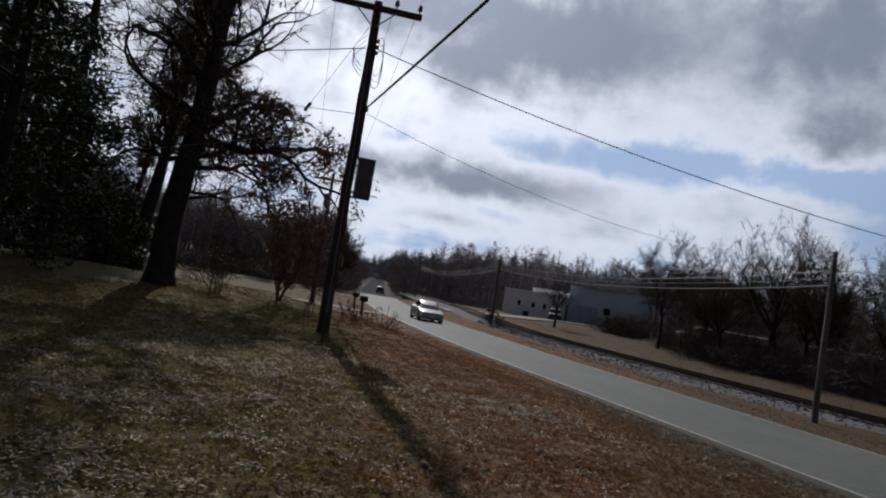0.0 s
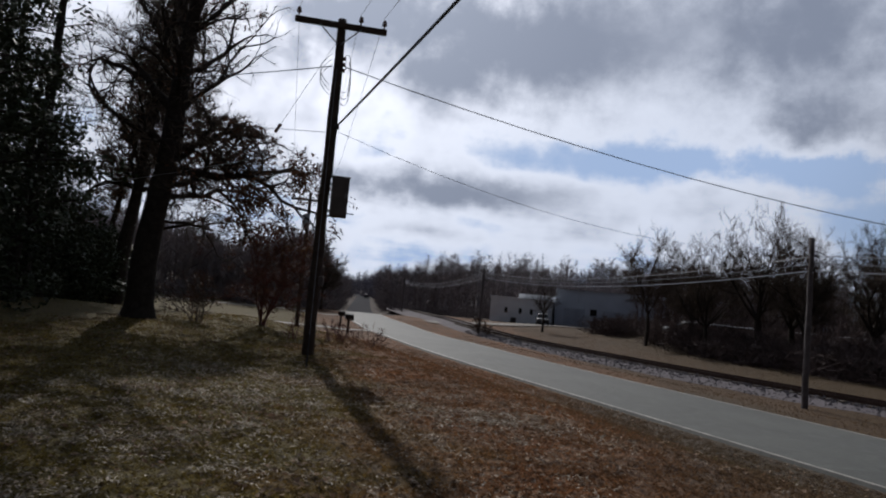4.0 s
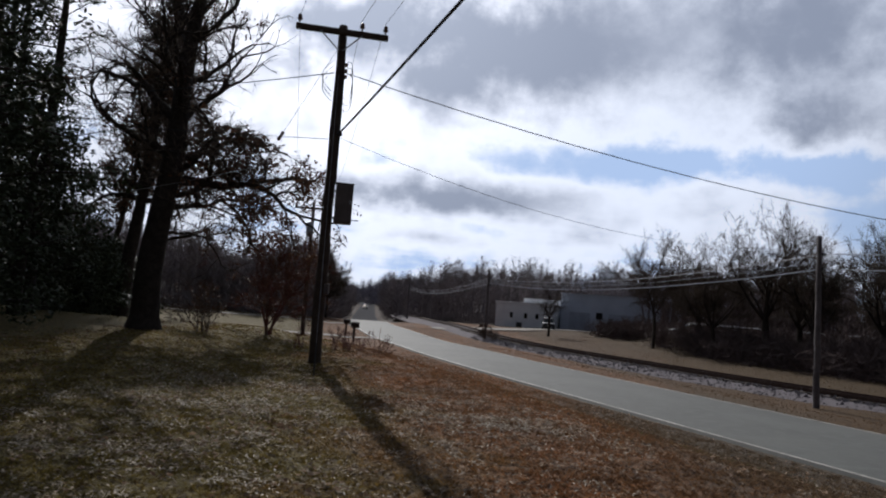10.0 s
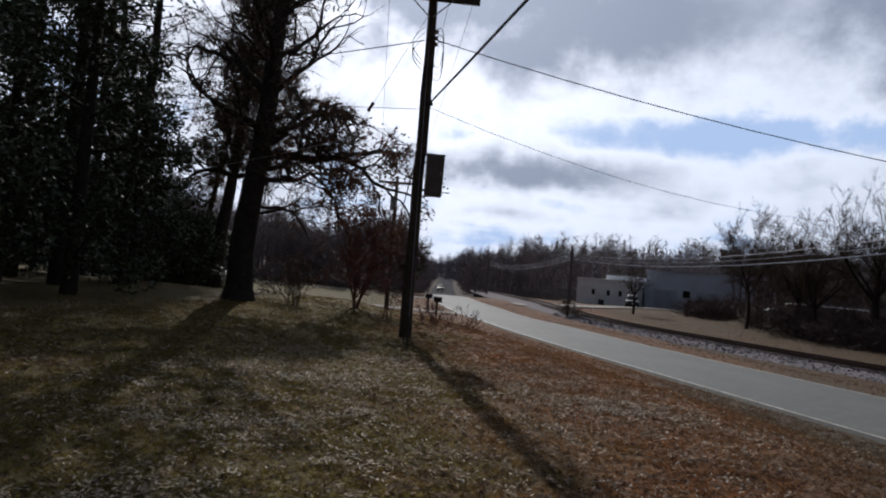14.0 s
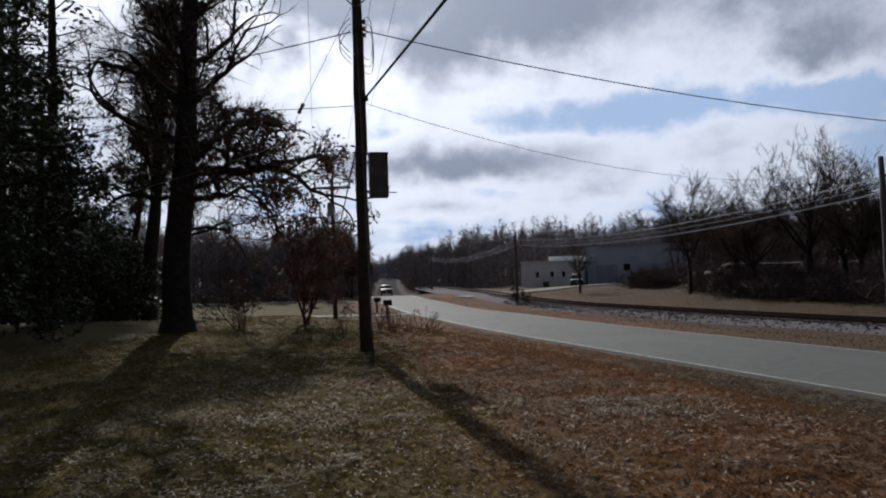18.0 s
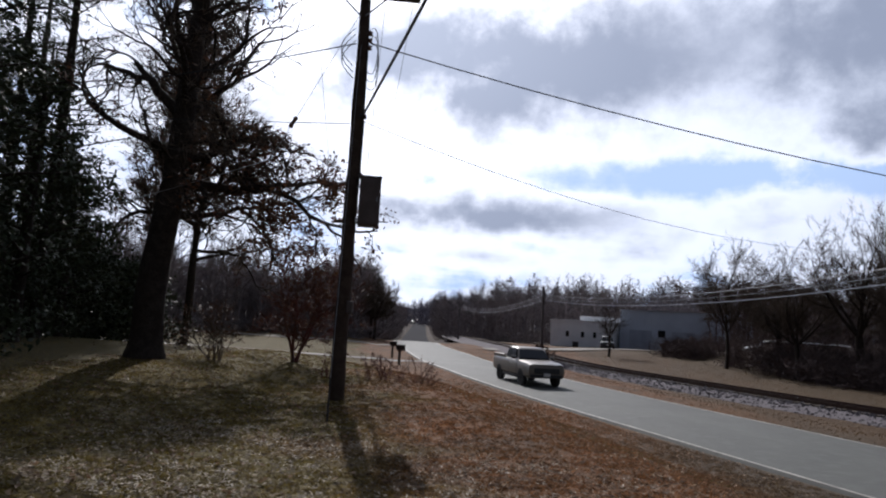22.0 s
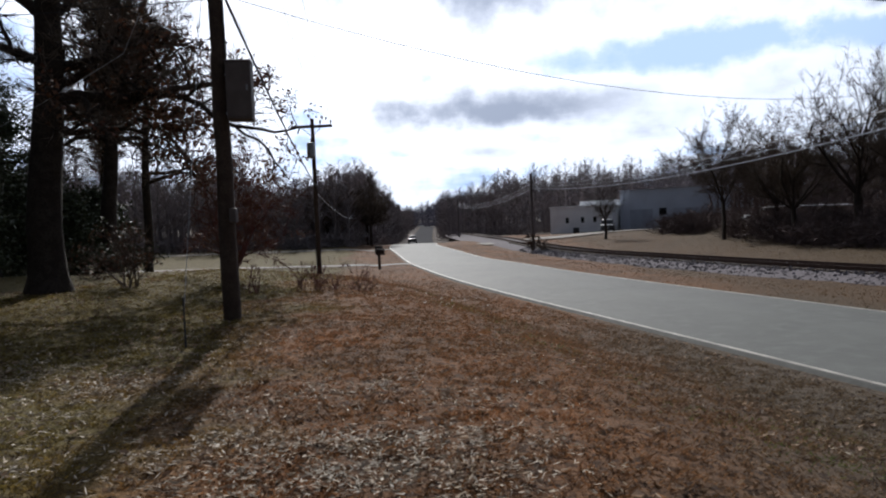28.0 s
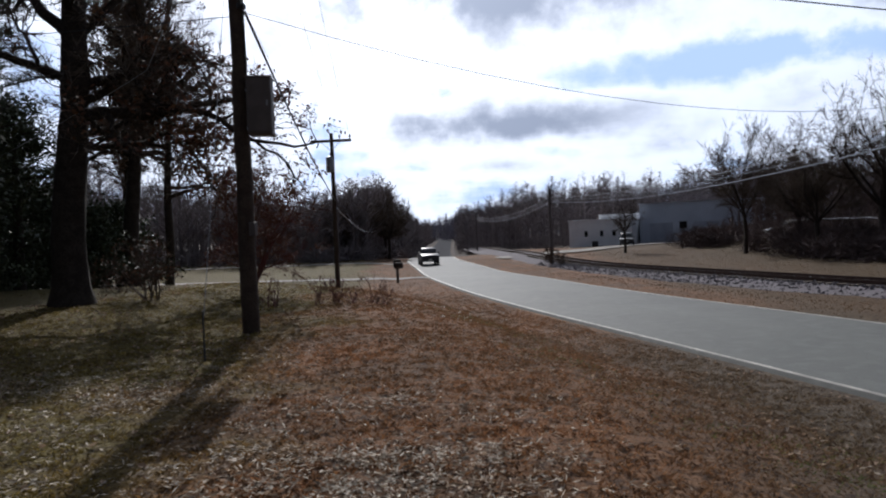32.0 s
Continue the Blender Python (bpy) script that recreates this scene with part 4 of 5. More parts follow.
def woods(name, spots, label, seed, mat, blades=46, tall=(8, 13), brush=0.0, fine=0.22, ridge=True):
    rng = random.Random(seed)
    g = Geo()
    for x, y in spots:
        h = rng.uniform(*tall)
        if ridge:
            h = min(max((skyline(x, y) - ground_z(x, y)) * (rng.uniform(0.66, 0.94) if rng.random() < 0.84 else rng.uniform(0.98, 1.16)), 2.5), 19.0)
        base = Vector((x, y, ground_z(x, y) - 0.2))
        g.tube([base, base + Vector((rng.uniform(-.3, .3), 0, h * 0.55)), base + Vector((rng.uniform(-.6, .6), 0, h * 0.9))], [0.15, 0.10, 0.02], 4)
        for k in range(blades):
            f = rng.uniform(0.18, 0.95) ** 0.8
            w = h * 0.22 * math.sin(math.pi * min(1, 0.15 + 0.85 * f)) + 0.25
            a = rng.uniform(0, 6.283)
            p = base + Vector((0, 0, h * f))
            d = Vector((math.cos(a), math.sin(a), rng.uniform(0.3, 1.3))).normalized() * w * rng.uniform(0.8, 1.7)
            g.blade(p, d, rng.uniform(0.4, 1.0) * fine, Vector((rng.gauss(0, 1), rng.gauss(0, 1), rng.gauss(0, 1))))
        for k in range(int(blades * brush)):  # low tangle
            a, q = rng.uniform(0, 6.283), rng.uniform(0, 2.4)
            p = base + Vector((math.cos(a) * q, math.sin(a) * q, rng.uniform(0, 1.6)))
            g.blade(p, Vector((rng.gauss(0, .8), rng.gauss(0, .8), rng.uniform(-0.2, 1.1))), rng.uniform(0.4, 1.0) * fine, Vector((rng.gauss(0, 1), rng.gauss(0, 1), 0.2)))
    tagged(part(name, g, mat), label, "woods", kind="stuff")


rng = random.Random(77)
thicket = []
for k in range(330):
    y = rng.uniform(36, 100)
    edge = 22.6 + max(0, 52 - y) * 0.33
    thicket.append((edge + abs(rng.gauss(0, 9 if k % 2 else 2.5)), y))
low = [(x, y) for x, y in thicket if y < 60] + [(rng.uniform(22.4, 42.0), rng.uniform(57.0, 61.5)) for k in range(70)]
bank = [(rng.uniform(21.5, 42.0), rng.uniform(62.5, 66.5)) for k in range(150)]
woods("thicket", bank, "low tangled brush on the bank before the parked cars", 16, M["thicket"], 46, (1.2, 1.9), 1.4, 0.05, False)
tall = [(x, y) for x, y in thicket if (y > 71 and x > 28) or (y >= 60 and x > 38)]
woods("thicket", low, "tangled leafless thicket beyond the railway", 5, M["thicket"], 90, (1.7, 3.1), 1.7, 0.06, False)
tall += [(rng.uniform(29, 56), rng.uniform(71, 90)) for k in range(170)]
brush = [(rng.uniform(18.6, 24.0), rng.uniform(75, 82)) for k in range(34)]
woods("thicket", brush, "low dry brush in front of the warehouse", 17, M["thicket"], 60, (1.5, 2.8), 2.0, 0.06, False)
woods("thicket", tall, "taller leafless thicket behind the parked cars", 15, M["thicket"], 90, (4.0, 7.0), 1.5, 0.08, False)
hill = []
for k in range(900):
    y = 118 + 130 * rng.random() ** 1.3
    hill.append((rng.uniform(-0.10, 0.62) * y, y))
hill = [(x, y) for x, y in hill if road_side(x, y) < -6.0]
for k in range(130):
    y = rng.uniform(132, 330)
    hill.append((road_x(y) + 6.0 + 5.0 * rng.random(), y))
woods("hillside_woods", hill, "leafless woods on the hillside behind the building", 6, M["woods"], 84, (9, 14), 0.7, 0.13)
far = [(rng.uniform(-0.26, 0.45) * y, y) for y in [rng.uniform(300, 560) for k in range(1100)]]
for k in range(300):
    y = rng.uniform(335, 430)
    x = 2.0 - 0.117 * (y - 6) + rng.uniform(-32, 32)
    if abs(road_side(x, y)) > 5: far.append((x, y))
woods("far_woods", far, "distant wooded ridge with haze tinted into its colour", 7, M["farwoods"], 36, (10, 16), 0.6)
left = []
for k in range(560):
    y = rng.uniform(80, 210)
    s = 5.5 + abs(rng.gauss(0, 18)) + max(0, 95 - y) * 0.16
    left.append((road_x(y) - s, y))
for k in range(110):
    y = rng.uniform(132, 330)
    left.append((road_x(y) - 6.0 - 5.0 * rng.random(), y))
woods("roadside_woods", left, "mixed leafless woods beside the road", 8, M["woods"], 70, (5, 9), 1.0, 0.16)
back = [(rng.uniform(-75, -16), rng.uniform(80, 104)) for k in range(260)]
woods("backyard_woods", back, "leafless woods behind the garden", 9, M["woods"], 70, (5, 10), 1.4, 0.14)
for k, (x, y, h) in enumerate(((-17.2, 88.0, 9.0), (-15.3, 92.0, 10.6), (-19.5, 86.0, 9.0), (-16.4, 95.0, 10.0), (-21.5, 90.0, 8.8))):
    bare_tree(gz(x, y), 200 + k, h, 0.2, "broad bare tree standing in the roadside woods", "bare_tree", 4, 0.25, 0.5, 0.05)


# ---- building across the railway ----
def window(parent, x, y, z, w, h):
    ob = part("window", bevel_box((w + 0.12, 0.10, h + 0.12), (x, y, z), 0.01), M["trim"], parent)
    part("pane", bevel_box((w, 0.03, h), (x, y - 0.05, z), 0.0), M["glass"], ob)
    return ob


def build_white_block():
    b = thing("office_block", "white painted block building with small dark windows", "building", pose(9.0, 106.4, -0.75, 0, 0, -22))
    part("wall", bevel_box((9.2, 16.0, 4.0), (4.6, 8.0, 2.0), 0.02), M["white"], b)
    part("parapet", bevel_box((9.4, 16.2, 0.22), (4.6, 8.0, 4.06), 0.02), M["white"], b, "white roof edge")
    part("upper_wall", bevel_box((5.6, 9.0, 0.8), (6.2, 8.6, 4.5), 0.02), M["white"], b, "set-back white upper wall")
    for x, z in ((2.6, 2.1), (4.9, 2.1), (6.7, 2.1)):
        window(b, x, -0.02, z, 0.34, 0.70)
    part("door", bevel_box((0.9, 0.08, 0.8), (3.9, -0.03, 0.60), 0.01), M["trim"], b, "dark low loading door")
    part("door", bevel_box((0.9, 0.08, 2.0), (8.3, -0.03, 1.0), 0.01), M["trim"], b, "dark entrance door")
    w = thing("warehouse", "long pale blue-grey metal warehouse with low gable roof", "building", pose(18.5, 104.0, -0.5, 0, 0, -20))
    part("wall", bevel_box((38.0, 24.0, 5.9), (19.0, 14.0, 2.95), 0.02), M["siding"], w)
    g = Geo()
    g.v += [Vector(p) for p in ((-0.3, 1.7, 5.9), (38.3, 1.7, 5.9), (38.3, 14, 6.2), (-0.3, 14, 6.2), (-0.3, 26.3, 5.9), (38.3, 26.3, 5.9))]
    g.f += [(0, 1, 2, 3), (3, 2, 5, 4), (0, 3, 4), (1, 5, 2)]
    part("roof", g, M["roofing"], w, "low pitched metal roof")
    for k in range(38):
        part("siding_rib", bevel_box((0.06, 0.05, 5.8), (0.5 + k, 1.97, 2.92), 0.0), M["siding"], w)
    for x in (3.0, 9.0):
        part("loading_door", bevel_box((3.2, 0.1, 3.0), (x, 1.95, 1.5), 0.02), M["bay_door"], w, "blue-grey loading bay door")
    window(w, 6.0, 1.95, 2.6, 0.9, 0.9)


build_white_block()


shrub((4.4, 62.3, -0.8), 51, 12, 1.5, 40, M["twig"], "dense dry weeds round the foot of a pole", "weed_clump", 1, 6, 0.05, 0.03)
shrub((5.2, 61.4, -0.85), 52, 10, 1.0, 50, M["twig"], "dense dry weeds beside the track", "weed_clump", 1, 5, 0.05, 0.03)


# ---- drives, mailboxes ----
def strip(name, pts, width, mat, label, lift=0.05):
    g = Geo()
    P = [Vector((x, y, 0)) for x, y in pts]
    fine = []
    for a, b in zip(P[:-1], P[1:]):
        fine += [a.lerp(b, k / 10) for k in range(10)]
    fine.append(P[-1])
    for i, p in enumerate(fine):
        d = (fine[min(i + 1, len(fine) - 1)] - fine[max(i - 1, 0)]).normalized()
        s = Vector((-d.y, d.x, 0)) * width / 2
        for q in (p - s, p + s):
            g.v.append(Vector((q.x, q.y, ground_z(q.x, q.y) + lift)))
    for i in range(len(fine) - 1):
        g.f.append((2 * i, 2 * i + 1, 2 * i + 3, 2 * i + 2))
    tagged(part(name, g, mat), label, "driveway", kind="structure")


strip("driveway_1", ((-2.4, 49.2), (-6.0, 50.0), (-10.0, 51.0), (-20.0, 52.0), (-45.0, 54.0)), 1.9, M["concrete"], "pale concrete driveway meeting the road")
strip("driveway_2", ((-9.6, 76.5), (-13.0, 76.0), (-22.0, 76.0), (-50.0, 77.0)), 2.4, M["concrete"], "pale concrete driveway beyond the mailboxes")
strip("side_road", ((-0.5, 78.0), (6.0, 80.0), (14.0, 92.0), (24.0, 97.0), (44.0, 97.0)), 4.5, M["concrete"], "pale gravel access road crossing the railway", 0.12)


def mailbox(at, yaw, label):
    m = thing("mailbox", label, "mailbox", pose(*at, 0, 0, yaw), "roadside mailboxes")
    part("post", bevel_box((0.15, 0.15, 1.15), (0, 0, 0.45), 0.01), M["pole"], m, "dark square timber post")
    part("arm", bevel_box((0.09, 0.55, 0.09), (0, -0.08, 0.93), 0.008), M["pole"], m)
    g = Geo()
    prof = [(-0.10, 0), (0.10, 0), (0.10, 0.13)] + [(0.10 * math.cos(a), 0.13 + 0.10 * math.sin(a)) for a in [math.pi * k / 8 for k in range(1, 8)]] + [(-0.10, 0.13)]
    for y in (-0.30, 0.24):
        g.v += [Vector((x * 1.3, y, 0.98 + z * 1.25)) for x, z in prof]
    n = len(prof)
    g.f += [(k, (k + 1) % n, n + (k + 1) % n, n + k) for k in range(n)] + [tuple(range(n))[::-1], tuple(range(n, 2 * n))]
    box = part("box", g, M["blackmetal"], m, "black arched metal box")
    part("flap", bevel_box((0.24, 0.015, 0.27), (0, -0.31, 1.12), 0.006), M["blackmetal"], box)
    part("flag", bevel_box((0.012, 0.05, 0.20), (0.14, 0.05, 1.18), 0.003), M["red_lens"], box, "small red flag")


mailbox((-5.56, 46.1, ground_z(-5.56, 46.1) - 0.02), 105, "black arched mailbox on a dark wooden post")
mailbox((-7.4, 55.5, ground_z(-7.4, 55.5) - 0.02), 100, "black arched mailbox on a dark wooden post")



# ---- vehicles ----
def loft(sections, cap=True):
    """Skins a row of closed outlines of equal point count."""
    g, n = Geo(), len(sections[0])
    for s in sections:
        g.v += [Vector(p) for p in s]
    for i in range(len(sections) - 1):
        for k in range(n):
            a, b = i * n + k, i * n + (k + 1) % n
            g.f.append((a, b, b + n, a + n))
    if cap:
        g.f.append(tuple(range(n))[::-1])
        g.f.append(tuple((len(sections) - 1) * n + k for k in range(n)))
    return g


def body_section(x, half, z0, z1, r=0.12):
    """A rounded outline across the car at x."""
    return [(x, -half * 0.86, z0), (x, half * 0.86, z0), (x, half, z0 + r), (x, half, z1 - r * 1.2), (x, half * 0.93, z1 - r * 0.35), (x, half * 0.80, z1), (x, -half * 0.80, z1), (x, -half * 0.93, z1 - r * 0.35), (x, -half, z1 - r * 1.2), (x, -half, z0 + r)]


def wheel(parent, x, y, r, w):
    t = part("wheel", lathe([(r * 0.62, -w / 2), (r * 0.94, -w / 2), (r, -w / 3), (r, w / 3), (r * 0.94, w / 2), (r * 0.62, w / 2)], 20), M["tyre"], parent, "black rubber tyre", True)
    t.matrix_basis = pose(x, y, r, 90, 0, 0)
    rim = part("rim", lathe([(r * 0.1, -w * 0.44), (r * 0.3, -w * 0.42), (r * 0.63, -w * 0.36), (r * 0.63, w * 0.36), (r * 0.3, w * 0.42), (r * 0.1, w * 0.44)], 14), M["rim"], t, "silver wheel rim", True)
    return t


def glass_panel(parent, name, quad, out):
    g = Geo()
    q = [Vector(p) for p in quad]
    n = (q[1] - q[0]).cross(q[3] - q[0]).normalized() * out
    g.v += [p + n for p in q] + [p - n * 2 for p in q]
    g.f += [(0, 1, 2, 3), (7, 6, 5, 4), (0, 4, 5, 1), (1, 5, 6, 2), (2, 6, 7, 3), (3, 7, 4, 0)]
    return part(name, g, M["glass"], parent)


def build_vehicle(name, label, category, paint, kind):
    """Nose towards +x; wheels turn as its parts."""
    c = thing(name, label, category)
    if kind == "sedan":
        L, half, wr, wx = 4.75, 0.90, 0.315, (1.42, -1.33)
        rows = [(2.38, .60, .36, .58), (2.32, .76, .26, .68), (2.10, .85, .21, .76), (1.6, .89, .18, .86), (1.0, .90, .18, .96), (0.0, .90, .18, .99), (-1.2, .90, .18, 1.02), (-1.75, .89, .19, 1.04), (-2.15, .86, .22, 1.04), (-2.32, .78, .28, .98), (-2.38, .64, .42, .86)]
        cab = [(1.18, .72, .93), (0.80, .66, 1.15), (0.38, .61, 1.38), (-0.05, .59, 1.47), (-0.65, .585, 1.47), (-1.10, .60, 1.40), (-1.55, .63, 1.22), (-1.95, .68, 1.02)]
        belt = 0.97
    elif kind == "pickup":
        L, half, wr, wx = 4.95, 0.88, 0.35, (1.50, -1.45)
        rows = [(2.45, .72, .48, .88), (2.40, .83, .42, 1.00), (2.1, .87, .38, 1.06), (1.5, .88, .38, 1.10), (0.85, .88, .38, 1.13), (0.2, .88, .38, 1.14), (-0.45, .88, .38, 1.14), (-1.2, .88, .40, 1.14), (-2.0, .88, .42, 1.14), (-2.42, .87, .44, 1.14), (-2.46, .85, .48, 1.12)]
        cab = [(0.98, .76, 1.09), (0.42, .655, 1.61), (0.22, .645, 1.66), (-0.56, .645, 1.66), (-0.70, .66, 1.61), (-0.80, .75, 1.11)]
        belt = 1.13
    else:
        L, half, wr, wx = 4.6, 0.92, 0.36, (1.38, -1.35)
        rows = [(2.28, .66, .40, .78), (2.2, .84, .30, .90), (1.9, .90, .26, .98), (1.3, .92, .25, 1.02), (0.2, .92, .25, 1.05), (-1.2, .92, .25, 1.06), (-2.0, .91, .28, 1.06), (-2.26, .86, .34, 1.02), (-2.30, .76, .42, .95)]
        cab = [(1.0, .76, 1.0), (0.40, .66, 1.60), (0.0, .65, 1.70), (-1.6, .65, 1.70), (-2.0, .68, 1.6), (-2.22, .78, 1.03)]
        belt = 1.05
    part("body", loft([body_section(*r) for r in rows]), paint, c, "", True).data.set_sharp_from_angle(angle=radians(32))
    if kind == "pickup":
        # open load bed: floor, inner walls and tailgate
        part("bed_floor", bevel_box((1.58, 1.4, 0.03), (-1.63, 0, 1.150), 0.0), M["trim"], c, "dark load bed")
        for s in (-1, 1):
            part("bed_rail", bevel_box((1.62, 0.10, 0.13), (-1.64, s * 0.80, 1.19), 0.02), paint, c)
        part("tailgate", bevel_box((0.06, 1.62, 0.62), (-2.47, 0, 0.92), 0.02), paint, c)
    secs = [[(x, -h * 1.16, belt - 0.03), (x, h * 1.16, belt - 0.03), (x, h * 1.02, (z + belt) / 2), (x, h, z - 0.05), (x, h * 0.86, z), (x, -h * 0.86, z), (x, -h, z - 0.05), (x, -h * 1.02, (z + belt) / 2)] for x, h, z in cab]
    part("cabin", loft(secs), paint, c, "", True).data.set_sharp_from_angle(angle=radians(32))
    if kind == "sedan":
        cab = [cab[0], cab[2], cab[3], cab[4], cab[5], cab[7]]
    a, b, e, f = cab[0], cab[1], cab[-2], cab[-1]
    fx0, fx1 = a[0] * 0.93 + b[0] * 0.07, b[0]
    fz0, fz1 = belt + 0.03 if kind != "sedan" else belt - 0.02, b[2] - 0.07
    glass_panel(c, "windscreen", ((fx0, -a[1] * 0.95, fz0), (fx0, a[1] * 0.95, fz0), (fx1 + 0.03, b[1] * 0.9, fz1), (fx1 + 0.03, -b[1] * 0.9, fz1)), 0.035)
    glass_panel(c, "rear_window", ((f[0] + 0.05, f[1] * 0.92, belt + 0.05), (f[0] + 0.05, -f[1] * 0.92, belt + 0.05), (e[0] - 0.02, -e[1] * 0.85, e[2] - 0.08), (e[0] - 0.02, e[1] * 0.85, e[2] - 0.08)), 0.04)
    spans = ((0.66, -0.08), (-0.17, -0.62)) if kind == "pickup" else ((0.66, -0.18), (-0.27, -1.20)) if kind == "sedan" else ((0.60, -0.22), (-0.30, -1.1), (-1.18, -1.9))
    hmid = cab[2][1]
    for s in (-1, 1):
        for k, (x0, x1) in enumerate(spans):
            lift = 0.20 if k == 0 else 0.0
            zt = cab[2][2] - 0.13
            q = [(x0, s * hmid * 1.15, belt + 0.03), (x1, s * hmid * 1.15, belt + 0.03), (x1 + (0.12 if kind == "sedan" and k else 0.0), s * hmid * 1.02, zt), (x0 - lift, s * hmid * 1.02, zt)]
            glass_panel(c, "side_window", q if s < 0 else q[::-1], 0.03)
        part("mirror", bevel_box((0.10, 0.18, 0.13), (0.72 if kind != "pickup" else 0.66, s * (half + 0.05), belt + 0.06), 0.03), M["trim"] if kind == "pickup" else paint, c)
        part("headlight", bevel_box((0.16, 0.34, 0.14), (L / 2 - 0.15, s * 0.60, 0.62 if kind == "sedan" else 0.76), 0.03), M["lamp_glass"], c, "clear headlight")
        part("tail_light", bevel_box((0.10, 0.20, 0.22), (-L / 2 + 0.03, s * 0.72, 0.74 if kind == "sedan" else 0.86), 0.03), M["red_lens"], c, "red tail light")
        for x in ((0.98, -0.16) if kind == "pickup" else (0.95, -0.22, -1.22)):
            part("door_seam", bevel_box((0.014, 0.012, belt - 0.42), (x, s * (half + 0.001), (belt + 0.26) / 2), 0.0), M["trim"], c)
        for zz in (belt - 0.18,):
            part("door_handle", bevel_box((0.16, 0.03, 0.03), (-0.1, s * (half + 0.005), zz), 0.008), paint, c)
        part("sill", bevel_box((2.0, 0.05, 0.10), (0.05, s * (half - 0.02), 0.24 if kind == "sedan" else 0.36), 0.015), M["trim"], c)
        for x in wx:
            arch = part("wheel_arch", lathe([(wr * 1.07, -0.06), (wr * 1.09, 0.05)], 20), M["trim"], c, "dark wheel arch")
            arch.matrix_basis = pose(x, s * (half - 0.045), wr + 0.02, 90, 0, 0)
    part("grille", bevel_box((0.06, 0.78 if kind == "sedan" else 1.20, 0.15 if kind == "sedan" else 0.24), (L / 2 - 0.045, 0, 0.58 if kind == "sedan" else 0.72), 0.02), M["trim"], c, "dark grille")
    part("front_bumper", bevel_box((0.14, half * 1.75, 0.14), (L / 2 - 0.06, 0, 0.36 if kind == "sedan" else 0.50), 0.04), paint if kind == "sedan" else M["trim"], c)
    part("rear_bumper", bevel_box((0.14, half * 1.75, 0.14), (-L / 2 + 0.04, 0, 0.38 if kind == "sedan" else 0.50), 0.04), paint if kind == "sedan" else M["steel"], c)
    part("plate", bevel_box((0.02, 0.30, 0.14), (L / 2 + 0.015, 0, 0.42 if kind == "sedan" else 0.56), 0.004), M["lamp_glass"], c, "plain pale plate")
    for s in (-1, 1):
        for x in wx:
            wheel(c, x, s * (half - 0.10), wr, 0.21)
    return c


sedan = build_vehicle("sedan", "silver-beige four-door sedan driving on the road", "car", M["silver"], "sedan")
pickup = build_vehicle("pickup_truck", "tan compact pickup truck driving on the road", "pickup truck", M["tan"], "pickup")
van = build_vehicle("suv", "dark vehicle following far along the road", "car", M["bluepaint"], "suv")
small = build_vehicle("pickup_truck", "dark pickup truck approaching far along the road", "pickup truck", M["bluepaint"], "pickup")
parked = build_vehicle("suv", "dark parked vehicle beside the white building", "car", M["bluepaint"], "suv")
parked.matrix_basis = pose(15.9, 97.0, ground_z(15.9, 97.0), 0, 0, 262)
for k, (x, y, yaw, paint) in enumerate(((27.0, 71.5, 172, "silver"), (29.8, 71.0, 176, "white"), (31.4, 69.6, 150, "white"), (33.5, 68.8, 168, "silver"), (36.4, 67.6, 165, "white"), (40.6, 66.5, 168, "silver"))):
    lot = build_vehicle("parked_car", "pale parked car glimpsed through the thicket", "car", M[paint], "sedan" if k == 3 else "suv")
    lot["group"] = "cars parked behind the thicket"
    lot.matrix_basis = pose(x, y, ground_z(x, y), 0, 0, yaw)


def drive_rows(stops):
    """Poses along the road from (seconds, y along the road, metres left of its centre as seen going towards +y)."""
    out = []
    coming = stops[0][1] > stops[-1][1]
    for t, y, lane in stops:
        sl = (road_x(y + 2) - road_x(y - 2)) / 4
        n = math.sqrt(1 + sl * sl)
        x, yy = road_x(y) - lane / n, y + lane * sl / n
        dz = (road_z(y + 2) - road_z(y - 2)) / 4
        yaw = math.degrees(math.atan2(1, sl)) + (180 if coming else 0)
        out.append((t, pose(x, yy, road_z(y) + 0.05, 0, math.degrees(math.atan(dz)) * (1 if coming else -1), yaw)))
    return out


def wheels_of(v):
    return [o for o in v.children if o.name.startswith("wheel") and "arch" not in o.name]


def roll_wheels(v, t0, t1, speed):
    """Turns the wheels while the vehicle passes near."""
    for w in wheels_of(v):
        base, r = w.matrix_basis.copy(), w.matrix_basis.translation.z
        rows, n = [(0.0, base)] if t0 > 0 else [], int((t1 - t0) * FPS)
        turn = min(math.degrees(speed / FPS / r), 88.0)
        for k in range(n + 1):
            rows.append((t0 + k / FPS, base @ pose(0, 0, 0, 0, 0, -turn * k)))
        rows.append((32.0, rows[-1][1]))
        walk(w, rows)


